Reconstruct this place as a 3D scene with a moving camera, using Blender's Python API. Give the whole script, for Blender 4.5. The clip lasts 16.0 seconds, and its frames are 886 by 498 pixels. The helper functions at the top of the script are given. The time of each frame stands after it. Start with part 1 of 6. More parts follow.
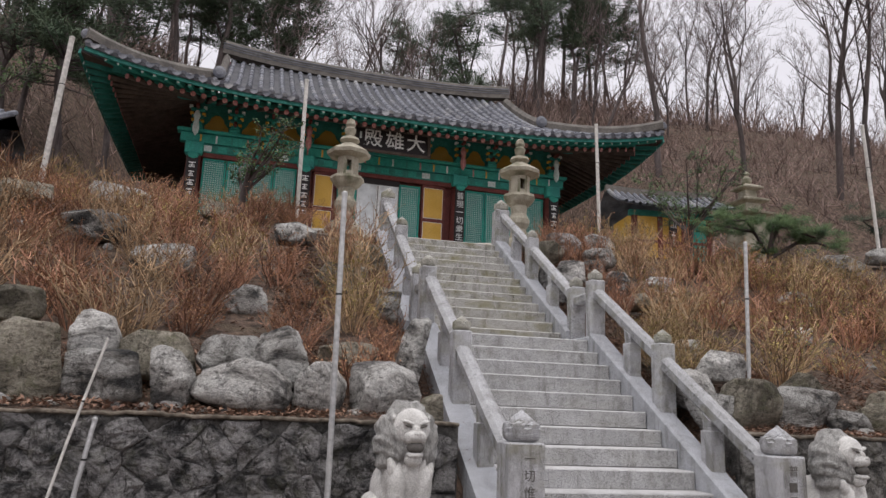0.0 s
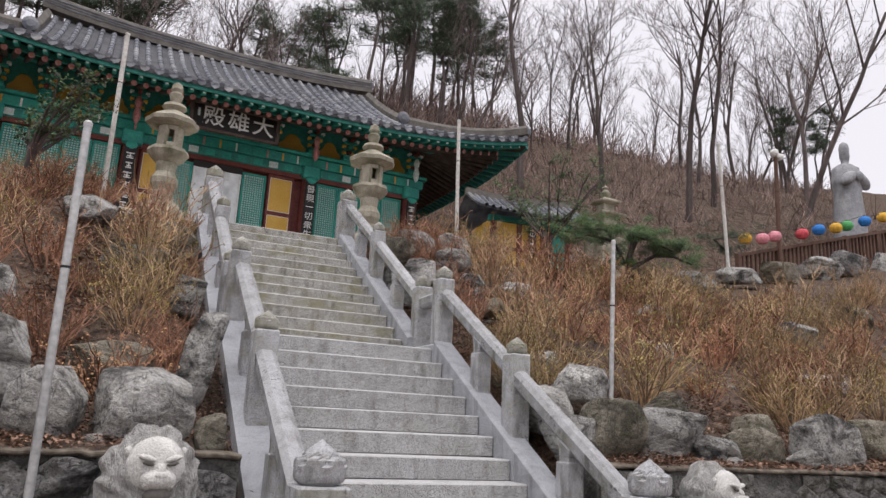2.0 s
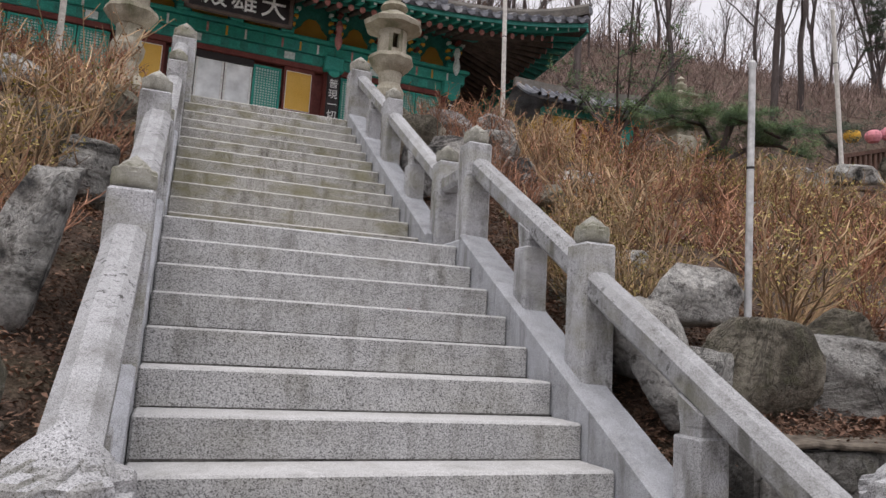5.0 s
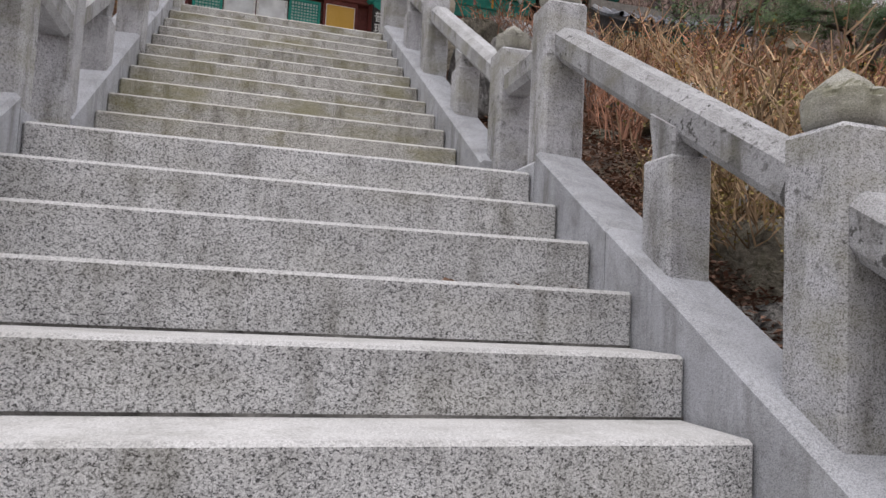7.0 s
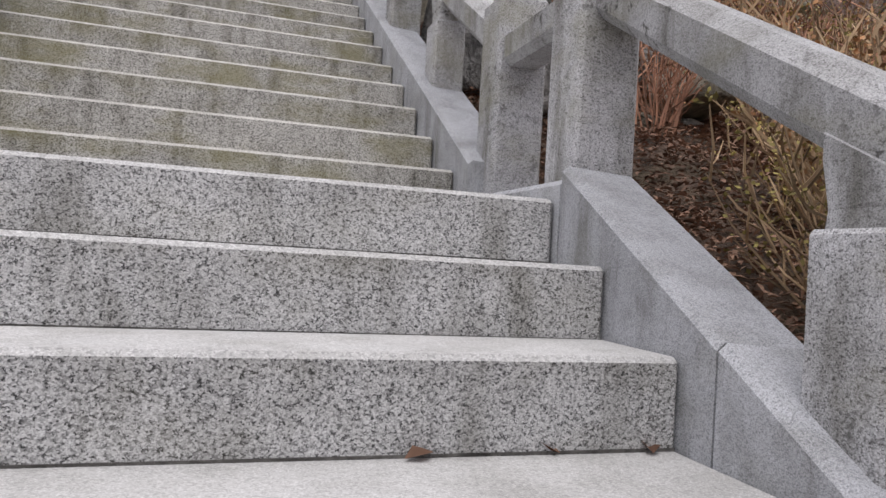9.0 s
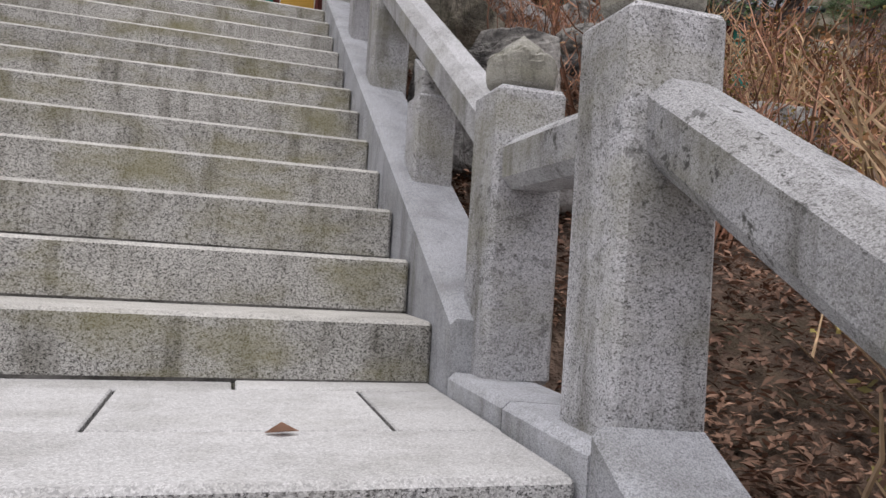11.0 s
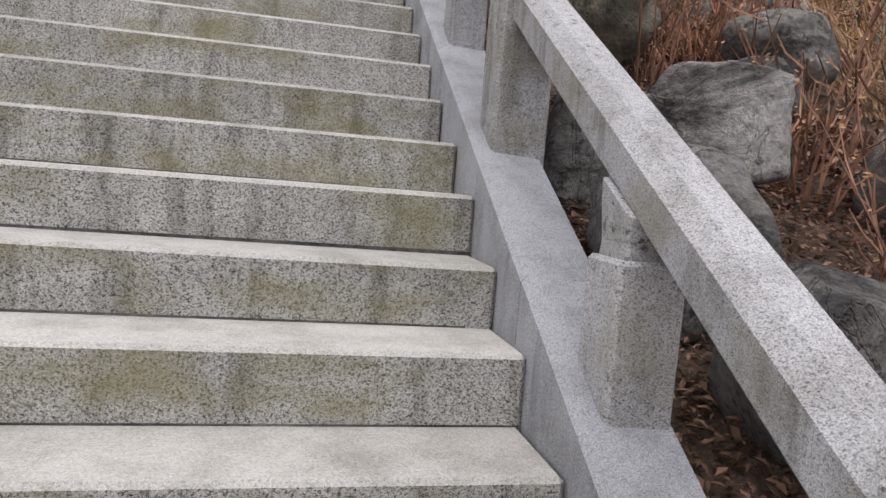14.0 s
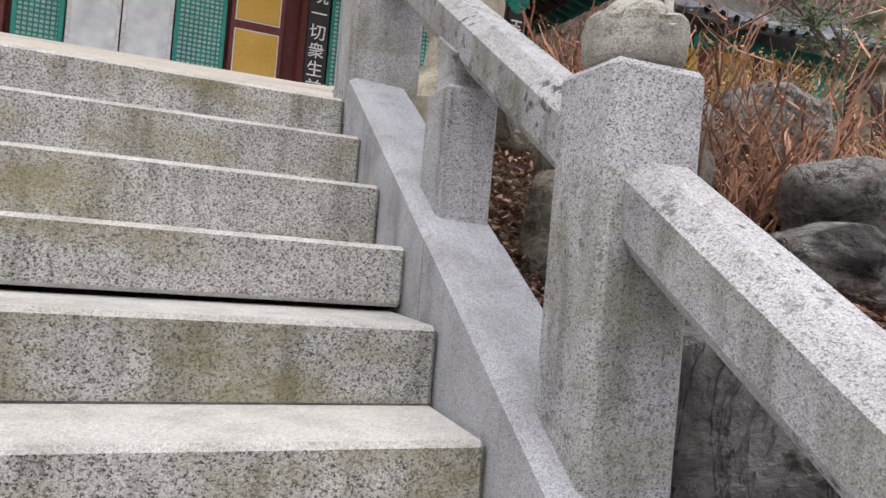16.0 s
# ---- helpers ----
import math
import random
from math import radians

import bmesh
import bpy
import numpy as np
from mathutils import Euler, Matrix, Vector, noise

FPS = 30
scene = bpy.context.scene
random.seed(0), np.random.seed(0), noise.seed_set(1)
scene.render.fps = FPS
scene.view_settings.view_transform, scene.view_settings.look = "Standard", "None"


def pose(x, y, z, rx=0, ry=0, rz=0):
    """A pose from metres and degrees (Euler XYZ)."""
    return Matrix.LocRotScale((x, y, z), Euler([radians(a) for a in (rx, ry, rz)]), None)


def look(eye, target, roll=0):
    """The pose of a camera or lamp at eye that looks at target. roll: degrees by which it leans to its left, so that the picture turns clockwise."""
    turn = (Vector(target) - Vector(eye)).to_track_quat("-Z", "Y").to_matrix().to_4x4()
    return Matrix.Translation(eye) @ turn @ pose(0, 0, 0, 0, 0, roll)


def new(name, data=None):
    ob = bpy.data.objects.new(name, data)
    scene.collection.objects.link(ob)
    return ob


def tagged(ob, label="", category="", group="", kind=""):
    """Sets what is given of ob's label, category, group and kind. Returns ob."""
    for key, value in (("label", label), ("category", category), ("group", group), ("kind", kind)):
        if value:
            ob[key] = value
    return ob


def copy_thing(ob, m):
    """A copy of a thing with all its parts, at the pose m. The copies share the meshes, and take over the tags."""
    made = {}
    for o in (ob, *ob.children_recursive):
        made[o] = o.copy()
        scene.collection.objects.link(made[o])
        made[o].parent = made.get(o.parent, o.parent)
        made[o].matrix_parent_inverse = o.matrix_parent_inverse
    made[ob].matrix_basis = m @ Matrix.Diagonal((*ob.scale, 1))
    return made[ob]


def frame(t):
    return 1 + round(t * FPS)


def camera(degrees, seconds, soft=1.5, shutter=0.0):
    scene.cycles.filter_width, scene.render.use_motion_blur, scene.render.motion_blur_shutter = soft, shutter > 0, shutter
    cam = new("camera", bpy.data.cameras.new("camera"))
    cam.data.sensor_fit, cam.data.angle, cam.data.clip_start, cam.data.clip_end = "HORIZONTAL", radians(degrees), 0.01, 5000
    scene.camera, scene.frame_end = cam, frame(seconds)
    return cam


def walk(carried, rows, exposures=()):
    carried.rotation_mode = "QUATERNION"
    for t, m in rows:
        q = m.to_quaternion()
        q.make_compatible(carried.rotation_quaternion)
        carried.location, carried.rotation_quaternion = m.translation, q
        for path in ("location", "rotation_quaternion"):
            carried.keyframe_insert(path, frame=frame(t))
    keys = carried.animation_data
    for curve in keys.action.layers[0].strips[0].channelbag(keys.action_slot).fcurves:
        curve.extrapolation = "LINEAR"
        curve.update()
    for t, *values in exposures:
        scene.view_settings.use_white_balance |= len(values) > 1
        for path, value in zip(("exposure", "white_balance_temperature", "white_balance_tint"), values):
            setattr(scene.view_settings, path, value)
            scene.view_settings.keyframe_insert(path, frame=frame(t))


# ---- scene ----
cam = camera(63.0, 16.0)
PATH = [
    (0, (-3.259, 2.298, 1.683), (-2.819, 4.202, 2.107), 2.3),
    (0.5, (-3.049, 2.633, 1.72), (-2.546, 4.515, 2.171), 2.1),
    (1, (-2.85, 3.013, 1.738), (-2.26, 4.869, 2.196), 2.2),
    (1.5, (-2.6, 3.377, 1.773), (-1.906, 5.196, 2.232), 2.5),
    (2, (-2.396, 3.806, 1.803), (-1.604, 5.582, 2.272), 2.9),
    (2.5, (-2.133, 4.219, 1.819), (-1.286, 5.969, 2.288), 3.0),
    (3, (-1.849, 4.592, 1.834), (-1.007, 6.351, 2.279), 3.1),
    (3.5, (-1.608, 5.017, 1.845), (-0.811, 6.808, 2.243), 3.2),
    (4, (-1.4, 5.459, 1.859), (-0.664, 7.283, 2.217), 3.2),
    (4.5, (-1.258, 5.963, 1.874), (-0.553, 7.808, 2.186), 3.1),
    (5, (-1.007, 6.435, 1.865), (-0.323, 8.295, 2.134), 3.2),
    (5.2, (-0.894, 6.619, 1.873), (-0.229, 8.488, 2.126), 3.2),
    (7.3, (-0.153, 8.761, 2.072), (0.366, 10.687, 2.215), 2.9),
    (7.5, (-0.108, 8.884, 2.129), (0.418, 10.81, 2.261), 3.0),
    (8, (-0.086, 9.11, 2.251), (0.485, 11.024, 2.351), 3.1),
    (8.2, (-0.084, 9.247, 2.277), (0.536, 11.146, 2.371), 4.3),
    (10.3, (0.445, 10.338, 2.832), (0.996, 12.261, 2.803), 1.6),
    (10.5, (0.448, 10.402, 2.872), (1.008, 12.322, 2.874), 2.9),
    (11, (0.420, 10.542, 3.014), (0.998, 12.456, 3.066), 3.7),
    (11.5, (0.521, 10.868, 3.19), (1.032, 12.801, 3.223), 4.5),
    (12, (0.504, 11.049, 3.305), (0.994, 12.988, 3.275), 4.9),
    (12.5, (0.466, 11.273, 3.44), (1.015, 13.193, 3.329), 6.0),
    (13, (0.537, 11.48, 3.561), (1.069, 13.403, 3.411), 5.4),
    (13.5, (0.474, 11.706, 3.67), (0.962, 13.64, 3.526), 5.5),
    (14, (0.409, 11.92, 3.838), (0.854, 13.861, 3.657), 4.7),
    (14.5, (0.343, 12.279, 3.915), (0.821, 14.217, 3.791), 5.2),
    (15, (0.362, 12.577, 4.083), (0.898, 14.501, 3.976), 4.9),
    (15.5, (0.366, 12.966, 4.213), (0.987, 14.866, 4.183), 3.7),
    (16, (0.405, 13.278, 4.353), (1.123, 15.144, 4.374), 5.0),
]
walk(cam, [(t, look(eye, target, roll)) for t, eye, target, roll in PATH], [(0.0, -0.05), (1.5, 0.1), (3.0, -0.03), (5.0, 0.0), (8.0, 0.1), (10.5, 0.03), (13.0, 0.08), (14.5, 0.15), (16.0, 0.4)])

# ---- light ----
world = bpy.data.worlds.new("sky")
scene.world = world
world.use_nodes = True
wn, wl = world.node_tree.nodes, world.node_tree.links
sky = wn.new("ShaderNodeTexSky")
sky.sky_type = "NISHITA"
sky.sun_disc = False
sky.sun_elevation, sky.sun_rotation = radians(76), radians(200)
sky.air_density, sky.dust_density = 1.0, 6.0
veil = wn.new("ShaderNodeMixRGB")          # thin even cloud over the sky
veil.inputs[0].default_value = 0.82
veil.inputs[2].default_value = (9.6, 9.2, 9.75, 1)
wl.new(sky.outputs[0], veil.inputs[1])
wl.new(veil.outputs[0], wn["Background"].inputs[0])
wn["Background"].inputs[1].default_value = 0.106
sun = new("sun", bpy.data.lights.new("sun", "SUN"))
sun.data.energy, sun.data.angle, sun.data.color = 1.5, radians(60), (1.0, 0.97, 0.95)
sun.matrix_world = look((0, 0, 30), (Vector((0, 0, 30)) + Vector((0.08, 0.22, -0.97))))

# ---- materials ----


def mat(name, cols, scale=3.0, fine=40.0, rough=0.8, bump=0.3, metal=0.0, speck=None, streak=None, spread=0.0, spec=0.3, stretch=(1, 1, 1), mid=0.5, dist=0.02, island=0.0):
    """A weathered surface: two colours mixed by large and fine noise, grains, streaks of dirt, relief."""
    m = bpy.data.materials.new(name)
    m.use_nodes = True
    n, k = m.node_tree.nodes, m.node_tree.links
    b = n["Principled BSDF"]
    tc = n.new("ShaderNodeTexCoord")
    info = n.new("ShaderNodeObjectInfo")
    off = n.new("ShaderNodeVectorMath")
    off.operation = "MULTIPLY_ADD"
    mp = n.new("ShaderNodeMapping")
    mp.inputs["Scale"].default_value = stretch
    k.new(tc.outputs["Object"], off.inputs[0])
    off.inputs[1].default_value = (1, 1, 1)
    shift = n.new("ShaderNodeVectorMath")
    shift.operation = "SCALE"
    shift.inputs[0].default_value = (7.3, 3.1, 5.7)
    k.new(info.outputs["Random"], shift.inputs["Scale"])
    k.new(shift.outputs[0], off.inputs[2])
    k.new(off.outputs[0], mp.inputs[0])

    def noi(s, d=5.0):
        t = n.new("ShaderNodeTexNoise")
        t.inputs["Scale"].default_value, t.inputs["Detail"].default_value = s, d
        k.new(mp.outputs[0], t.inputs["Vector"])
        return t

    def ramp(src, a, z):
        r = n.new("ShaderNodeMapRange")
        r.inputs[1].default_value, r.inputs[2].default_value = a, z
        k.new(src, r.inputs[0])
        return r.outputs[0]

    def mix(f, a, c, mode="MIX"):
        x = n.new("ShaderNodeMixRGB")
        x.blend_type = mode
        for i, v in enumerate((f, a, c)):
            if isinstance(v, (int, float)):
                x.inputs[i].default_value = v
            elif isinstance(v, tuple):
                x.inputs[i].default_value = (*v, 1)
            else:
                k.new(v, x.inputs[i])
        return x.outputs[0]
    big, small = noi(scale, 6), noi(fine, 3)
    col = mix(ramp(big.outputs[0], mid - 0.16, mid + 0.16), cols[0], cols[1])
    if len(cols) > 2:
        third = noi(scale * 0.37, 4)
        col = mix(ramp(third.outputs[0], 0.52, 0.7), col, cols[2])
    dark = ramp(small.outputs[0], 0.25, 0.75)
    lo = n.new("ShaderNodeMixRGB")
    lo.inputs[1].default_value, lo.inputs[2].default_value = (0.72, 0.72, 0.72, 1), (1.2, 1.2, 1.2, 1)
    k.new(dark, lo.inputs[0])
    col = mix(1.0, col, lo.outputs[0], "MULTIPLY")
    if speck:
        v = n.new("ShaderNodeTexVoronoi")
        v.inputs["Scale"].default_value = speck[0]
        k.new(mp.outputs[0], v.inputs["Vector"])
        sep = n.new("ShaderNodeSeparateColor")
        k.new(v.outputs["Color"], sep.inputs[0])
        f = ramp(sep.outputs[0], 1 - speck[2] - 0.02, 1 - speck[2] + 0.02)
        col = mix(f, col, speck[1])
        f2 = ramp(sep.outputs[1], 0.86, 0.9)
        col = mix(f2, col, tuple(min(0.8, c * 1.12) for c in cols[1]))
    if streak:
        s2 = n.new("ShaderNodeMapping")
        s2.inputs["Scale"].default_value = (5.5, 5.5, 5.0)
        k.new(off.outputs[0], s2.inputs[0])
        t = n.new("ShaderNodeTexNoise")
        t.inputs["Scale"].default_value, t.inputs["Detail"].default_value = 1.7, 9
        k.new(s2.outputs[0], t.inputs["Vector"])
        geo = n.new("ShaderNodeNewGeometry")
        sx = n.new("ShaderNodeSeparateXYZ")
        k.new(geo.outputs["True Normal"], sx.inputs[0])
        side = n.new("ShaderNodeMath")
        side.operation = "ABSOLUTE"
        k.new(sx.outputs[2], side.inputs[0])
        up = ramp(side.outputs[0], 0.75, 0.35)
        f = n.new("ShaderNodeMath")
        f.operation = "MULTIPLY"
        k.new(ramp(t.outputs[0], streak[1], streak[1] + 0.3), f.inputs[0])
        k.new(up, f.inputs[1])
        col = mix(f.outputs[0], col, streak[0], "MULTIPLY")
    if spread:
        hv = n.new("ShaderNodeHueSaturation")
        k.new(col, hv.inputs["Color"])
        mr = n.new("ShaderNodeMapRange")
        mr.inputs[3].default_value, mr.inputs[4].default_value = 1 - spread, 1 + spread
        k.new(info.outputs["Random"], mr.inputs[0])
        k.new(mr.outputs[0], hv.inputs["Value"])
        col = hv.outputs[0]
    if island:
        hv = n.new("ShaderNodeHueSaturation")
        k.new(col, hv.inputs["Color"])
        mr = n.new("ShaderNodeMapRange")
        mr.inputs[3].default_value, mr.inputs[4].default_value = 1 - island, 1 + island
        g2 = n.new("ShaderNodeNewGeometry")
        k.new(g2.outputs["Random Per Island"], mr.inputs[0])
        k.new(mr.outputs[0], hv.inputs["Value"])
        col = hv.outputs[0]
    k.new(col, b.inputs["Base Color"])
    b.inputs["Roughness"].default_value, b.inputs["Metallic"].default_value = rough, metal
    b.inputs["Specular IOR Level"].default_value = spec
    if bump:
        bp = n.new("ShaderNodeBump")
        bp.inputs["Strength"].default_value, bp.inputs["Distance"].default_value = bump, dist
        add = n.new("ShaderNodeMath")
        k.new(big.outputs[0], add.inputs[0])
        k.new(small.outputs[0], add.inputs[1])
        k.new(add.outputs[0], bp.inputs["Height"])
        k.new(bp.outputs[0], b.inputs["Normal"])
    return m


def shader(name, rough, spec=0.3):
    """An empty node material with small wiring helpers."""
    m = bpy.data.materials.new(name)
    m.use_nodes = True
    n, k = m.node_tree.nodes, m.node_tree.links
    b = n["Principled BSDF"]
    b.inputs["Roughness"].default_value = rough
    b.inputs["Specular IOR Level"].default_value = spec
    tc, info = n.new("ShaderNodeTexCoord"), n.new("ShaderNodeObjectInfo")
    sh = n.new("ShaderNodeVectorMath")
    sh.operation = "SCALE"
    sh.inputs[0].default_value = (17.3, 13.1, 15.7)
    k.new(info.outputs["Random"], sh.inputs["Scale"])
    at = n.new("ShaderNodeVectorMath")
    k.new(tc.outputs["Object"], at.inputs[0])
    k.new(sh.outputs[0], at.inputs[1])

    def place(stretch=(1, 1, 1), turn=(0, 0, 0), src=None):
        mp = n.new("ShaderNodeMapping")
        mp.inputs["Scale"].default_value = stretch
        mp.inputs["Rotation"].default_value = turn
        k.new(src or at.outputs[0], mp.inputs[0])
        return mp.outputs[0]

    def noi(s, d=4.0, vec=None, r=0.5, dist=0.0):
        t = n.new("ShaderNodeTexNoise")
        t.inputs["Scale"].default_value, t.inputs["Detail"].default_value = s, d
        t.inputs["Roughness"].default_value, t.inputs["Distortion"].default_value = r, dist
        k.new(vec or at.outputs[0], t.inputs["Vector"])
        return t.outputs[0]

    def vor(s, feature="F1", out="Color", vec=None):
        t = n.new("ShaderNodeTexVoronoi")
        t.feature = feature
        t.inputs["Scale"].default_value = s
        k.new(vec or at.outputs[0], t.inputs["Vector"])
        if out != "Color":
            return t.outputs[out]
        sep = n.new("ShaderNodeSeparateColor")
        k.new(t.outputs["Color"], sep.inputs[0])
        return sep.outputs[0]

    def ramp(src, a, z, lo=0.0, hi=1.0):
        r = n.new("ShaderNodeMapRange")
        for i, v in zip((1, 2, 3, 4), (a, z, lo, hi)):
            r.inputs[i].default_value = v
        k.new(src, r.inputs[0])
        return r.outputs[0]

    def mix(f, a, c, mode="MIX"):
        x = n.new("ShaderNodeMixRGB")
        x.blend_type = mode
        for i, v in enumerate((f, a, c)):
            if isinstance(v, (int, float)):
                x.inputs[i].default_value = v
            elif isinstance(v, tuple):
                x.inputs[i].default_value = (*v, 1)
            else:
                k.new(v, x.inputs[i])
        return x.outputs[0]

    def calc(op, a, c):
        x = n.new("ShaderNodeMath")
        x.operation = op
        for i, v in enumerate((a, c)):
            if isinstance(v, (int, float)):
                x.inputs[i].default_value = v
            else:
                k.new(v, x.inputs[i])
        return x.outputs[0]

    def finish(col, height, bump, dist, spread=0.0):
        if spread:
            hv = n.new("ShaderNodeHueSaturation")
            k.new(col, hv.inputs["Color"])
            k.new(ramp(info.outputs["Random"], 0, 1, 1 - spread, 1 + spread), hv.inputs["Value"])
            col = hv.outputs[0]
        k.new(col, b.inputs["Base Color"])
        bp = n.new("ShaderNodeBump")
        bp.inputs["Strength"].default_value, bp.inputs["Distance"].default_value = bump, dist
        k.new(height, bp.inputs["Height"])
        k.new(bp.outputs[0], b.inputs["Normal"])
        return m
    return n, k, place, noi, vor, ramp, mix, calc, finish


def granite(name, pale, dark, grain, much, stain, drip, moss=0.0, moss_col=(0.2, 0.2, 0.08), spots=0.0, smooth_lit_top=0.0, spread=0.07, bump=0.35):
    """Grey granite: grains of two sizes, blotches, drips down upright faces, moss, dark lichen spots."""
    n, k, place, noi, vor, ramp, mix, calc, finish = shader(name, 0.85)
    g1, g2 = vor(grain, vec=place((1, 1, 1.3))), vor(grain * 1.7)
    tone = noi(2.2, 5)
    col = mix(ramp(tone, 0.35, 0.65), tuple(0.84 * c for c in pale), pale)
    geo = n.new("ShaderNodeNewGeometry")
    sx = n.new("ShaderNodeSeparateXYZ")
    k.new(geo.outputs["True Normal"], sx.inputs[0])
    upright = ramp(calc("ABSOLUTE", sx.outputs[2], 0.0), 0.75, 0.4)
    # level tops drop dark grains: worn smooth, and paled as by grazing light
    worn_lit = calc("SUBTRACT", 1.0, calc("MULTIPLY", calc("SUBTRACT", 1.0, upright), smooth_lit_top))
    big = calc("MULTIPLY", ramp(g1, 1 - much - 0.12, 1 - much + 0.06), ramp(noi(grain * 0.55, 2), 0.36, 0.56))
    col = mix(calc("MULTIPLY", big, worn_lit), col, dark)
    fine = ramp(g2, 0.55, 0.8)
    col = mix(calc("MULTIPLY", calc("MULTIPLY", fine, worn_lit), 0.7), col, tuple(0.5 * c for c in pale))
    col = mix(calc("MULTIPLY", ramp(g2, 0.2, 0.14), 0.5), col, tuple(min(0.8, 1.28 * c) for c in pale))
    blot = ramp(noi(5.5, 7, r=0.65), 0.46, 0.7)
    col = mix(calc("MULTIPLY", blot, stain), col, (0.42, 0.41, 0.37), "MULTIPLY")
    run = ramp(noi(3.4, 6, place((2.6, 2.6, 0.5)), 0.6), 0.5, 0.68)
    col = mix(calc("MULTIPLY", calc("MULTIPLY", run, upright), drip), col, (0.38, 0.37, 0.33), "MULTIPLY")
    if moss:
        f = calc("MULTIPLY", ramp(noi(3.0, 6, place((0.7, 1, 1.6)), 0.6), 0.47, 0.66), upright)
        col = mix(calc("MULTIPLY", f, moss), col, moss_col)
    if spots:
        f = calc("MULTIPLY", ramp(noi(26, 5, r=0.7), 0.56, 0.62), ramp(noi(2.6, 3), 0.46, 0.6))
        col = mix(calc("MULTIPLY", f, spots), col, (0.07, 0.07, 0.065))
    rough = calc("ADD", calc("MULTIPLY", noi(70, 3), 0.7), calc("ADD", noi(9, 5), calc("MULTIPLY", g1, -0.18)))
    return finish(col, rough, bump, 0.007, spread)


def strata_rock(name, pale, mid, dark, turn, bands, crack=0.3, lichen=0.0, size=0.9):
    """Quarried rock: wavering bands of pale and dark mineral, cracks, grain and pits."""
    n, k, place, noi, vor, ramp, mix, calc, finish = shader(name, 0.9)
    v = place((0.8, 0.8, bands), turn)
    lay = noi(2.6 * size, 9, v, 0.66, 0.6)
    wide = noi(1.8, 4)
    fine = noi(34, 5, r=0.7)
    pit = noi(12 * size, 8, place((1, 1, 1.5), turn), 0.75)
    col = mix(ramp(lay, 0.38, 0.46), dark, mid)
    col = mix(ramp(lay, 0.45, 0.54), col, pale)
    col = mix(ramp(wide, 0.54, 0.68, 0.0, 0.4), col, mid)
    col = mix(ramp(pit, 0.38, 0.46), mix(1.0, col, (0.4, 0.39, 0.38), "MULTIPLY"), col)
    col = mix(ramp(fine, 0.36, 0.6), mix(1.0, col, (0.6, 0.6, 0.6), "MULTIPLY"), col)
    seam = noi(2.1, 6, place((1.3, 1.3, 0.6), turn), 0.6, 0.6)
    line = ramp(calc("ABSOLUTE", calc("SUBTRACT", seam, 0.5), 0.0), 0.012, 0.0)
    col = mix(calc("MULTIPLY", line, crack), col, (0.03, 0.028, 0.025))
    if lichen:
        col = mix(calc("MULTIPLY", ramp(noi(7, 6, r=0.7), 0.52, 0.64), lichen), col, (0.2, 0.2, 0.12))
    h = calc("ADD", calc("ADD", calc("MULTIPLY", lay, 1.2), calc("MULTIPLY", pit, 0.7)), calc("ADD", calc("MULTIPLY", fine, 0.3), calc("MULTIPLY", line, -0.35)))
    return finish(col, h, 1.0, 0.11, 0.14)


M_GRANITE = granite("granite", (0.6, 0.605, 0.625), (0.11, 0.11, 0.112), 270, 0.33, 0.45, 0.75, 0.4, (0.22, 0.21, 0.11), spots=0.6)
M_KERB = granite("kerb_granite", (0.51, 0.525, 0.56), (0.24, 0.25, 0.265), 320, 0.2, 0.5, 0.6, 0.1)
M_STEP = granite("step_granite", (0.6, 0.6, 0.6), (0.05, 0.05, 0.052), 215, 0.5, 0.4, 0.55, 0.12, (0.22, 0.2, 0.1), smooth_lit_top=0.75)
M_MOSSTEP = granite("mossy_step_granite", (0.58, 0.57, 0.54), (0.05, 0.048, 0.043), 230, 0.5, 0.5, 0.75, 0.66, (0.19, 0.175, 0.075), smooth_lit_top=0.75)
M_RAIL = granite("stained_rail_granite", (0.5, 0.505, 0.52), (0.17, 0.17, 0.17), 300, 0.24, 0.6, 0.9, 0.4, (0.19, 0.18, 0.09), spots=0.95)
M_LICHEN = granite("lichen_granite", (0.47, 0.46, 0.41), (0.2, 0.2, 0.17), 330, 0.2, 0.7, 0.6, 0.5, (0.22, 0.22, 0.12), spots=0.4, bump=0.6)
M_MARBLE = mat("carved_white_stone", ((0.56, 0.55, 0.525), (0.72, 0.71, 0.68), (0.42, 0.41, 0.385)), 8, 60, 0.8, 0.6, dist=0.015)
M_MANE = mat("carved_mane_stone", ((0.36, 0.35, 0.33), (0.74, 0.73, 0.7), (0.62, 0.61, 0.58)), 7, 40, 0.85, 1.0, stretch=(3.2, 2.2, 0.75), mid=0.46, dist=0.05)
M_LANT = mat("weathered_lantern_stone", ((0.33, 0.3, 0.235), (0.5, 0.465, 0.375), (0.17, 0.17, 0.11)), 5, 45, 0.9, 0.4, dist=0.012)
M_ROCK = [strata_rock("banded_grey_rock", (0.66, 0.65, 0.62), (0.34, 0.325, 0.3), (0.07, 0.07, 0.07), (0.3, 0.35, 0), 1.7),
          strata_rock("dark_rock", (0.44, 0.43, 0.42), (0.26, 0.25, 0.24), (0.1, 0.1, 0.1), (0.7, 0.3, 0.4), 1.6, 0.3),
          strata_rock("brown_rock", (0.46, 0.42, 0.34), (0.31, 0.28, 0.22), (0.15, 0.135, 0.105), (0.2, 0.5, 0), 1.5, 0.35, 0.5),
          strata_rock("pale_rock", (0.78, 0.765, 0.73), (0.52, 0.5, 0.47), (0.16, 0.155, 0.15), (0.15, -0.4, 0.3), 1.5)]
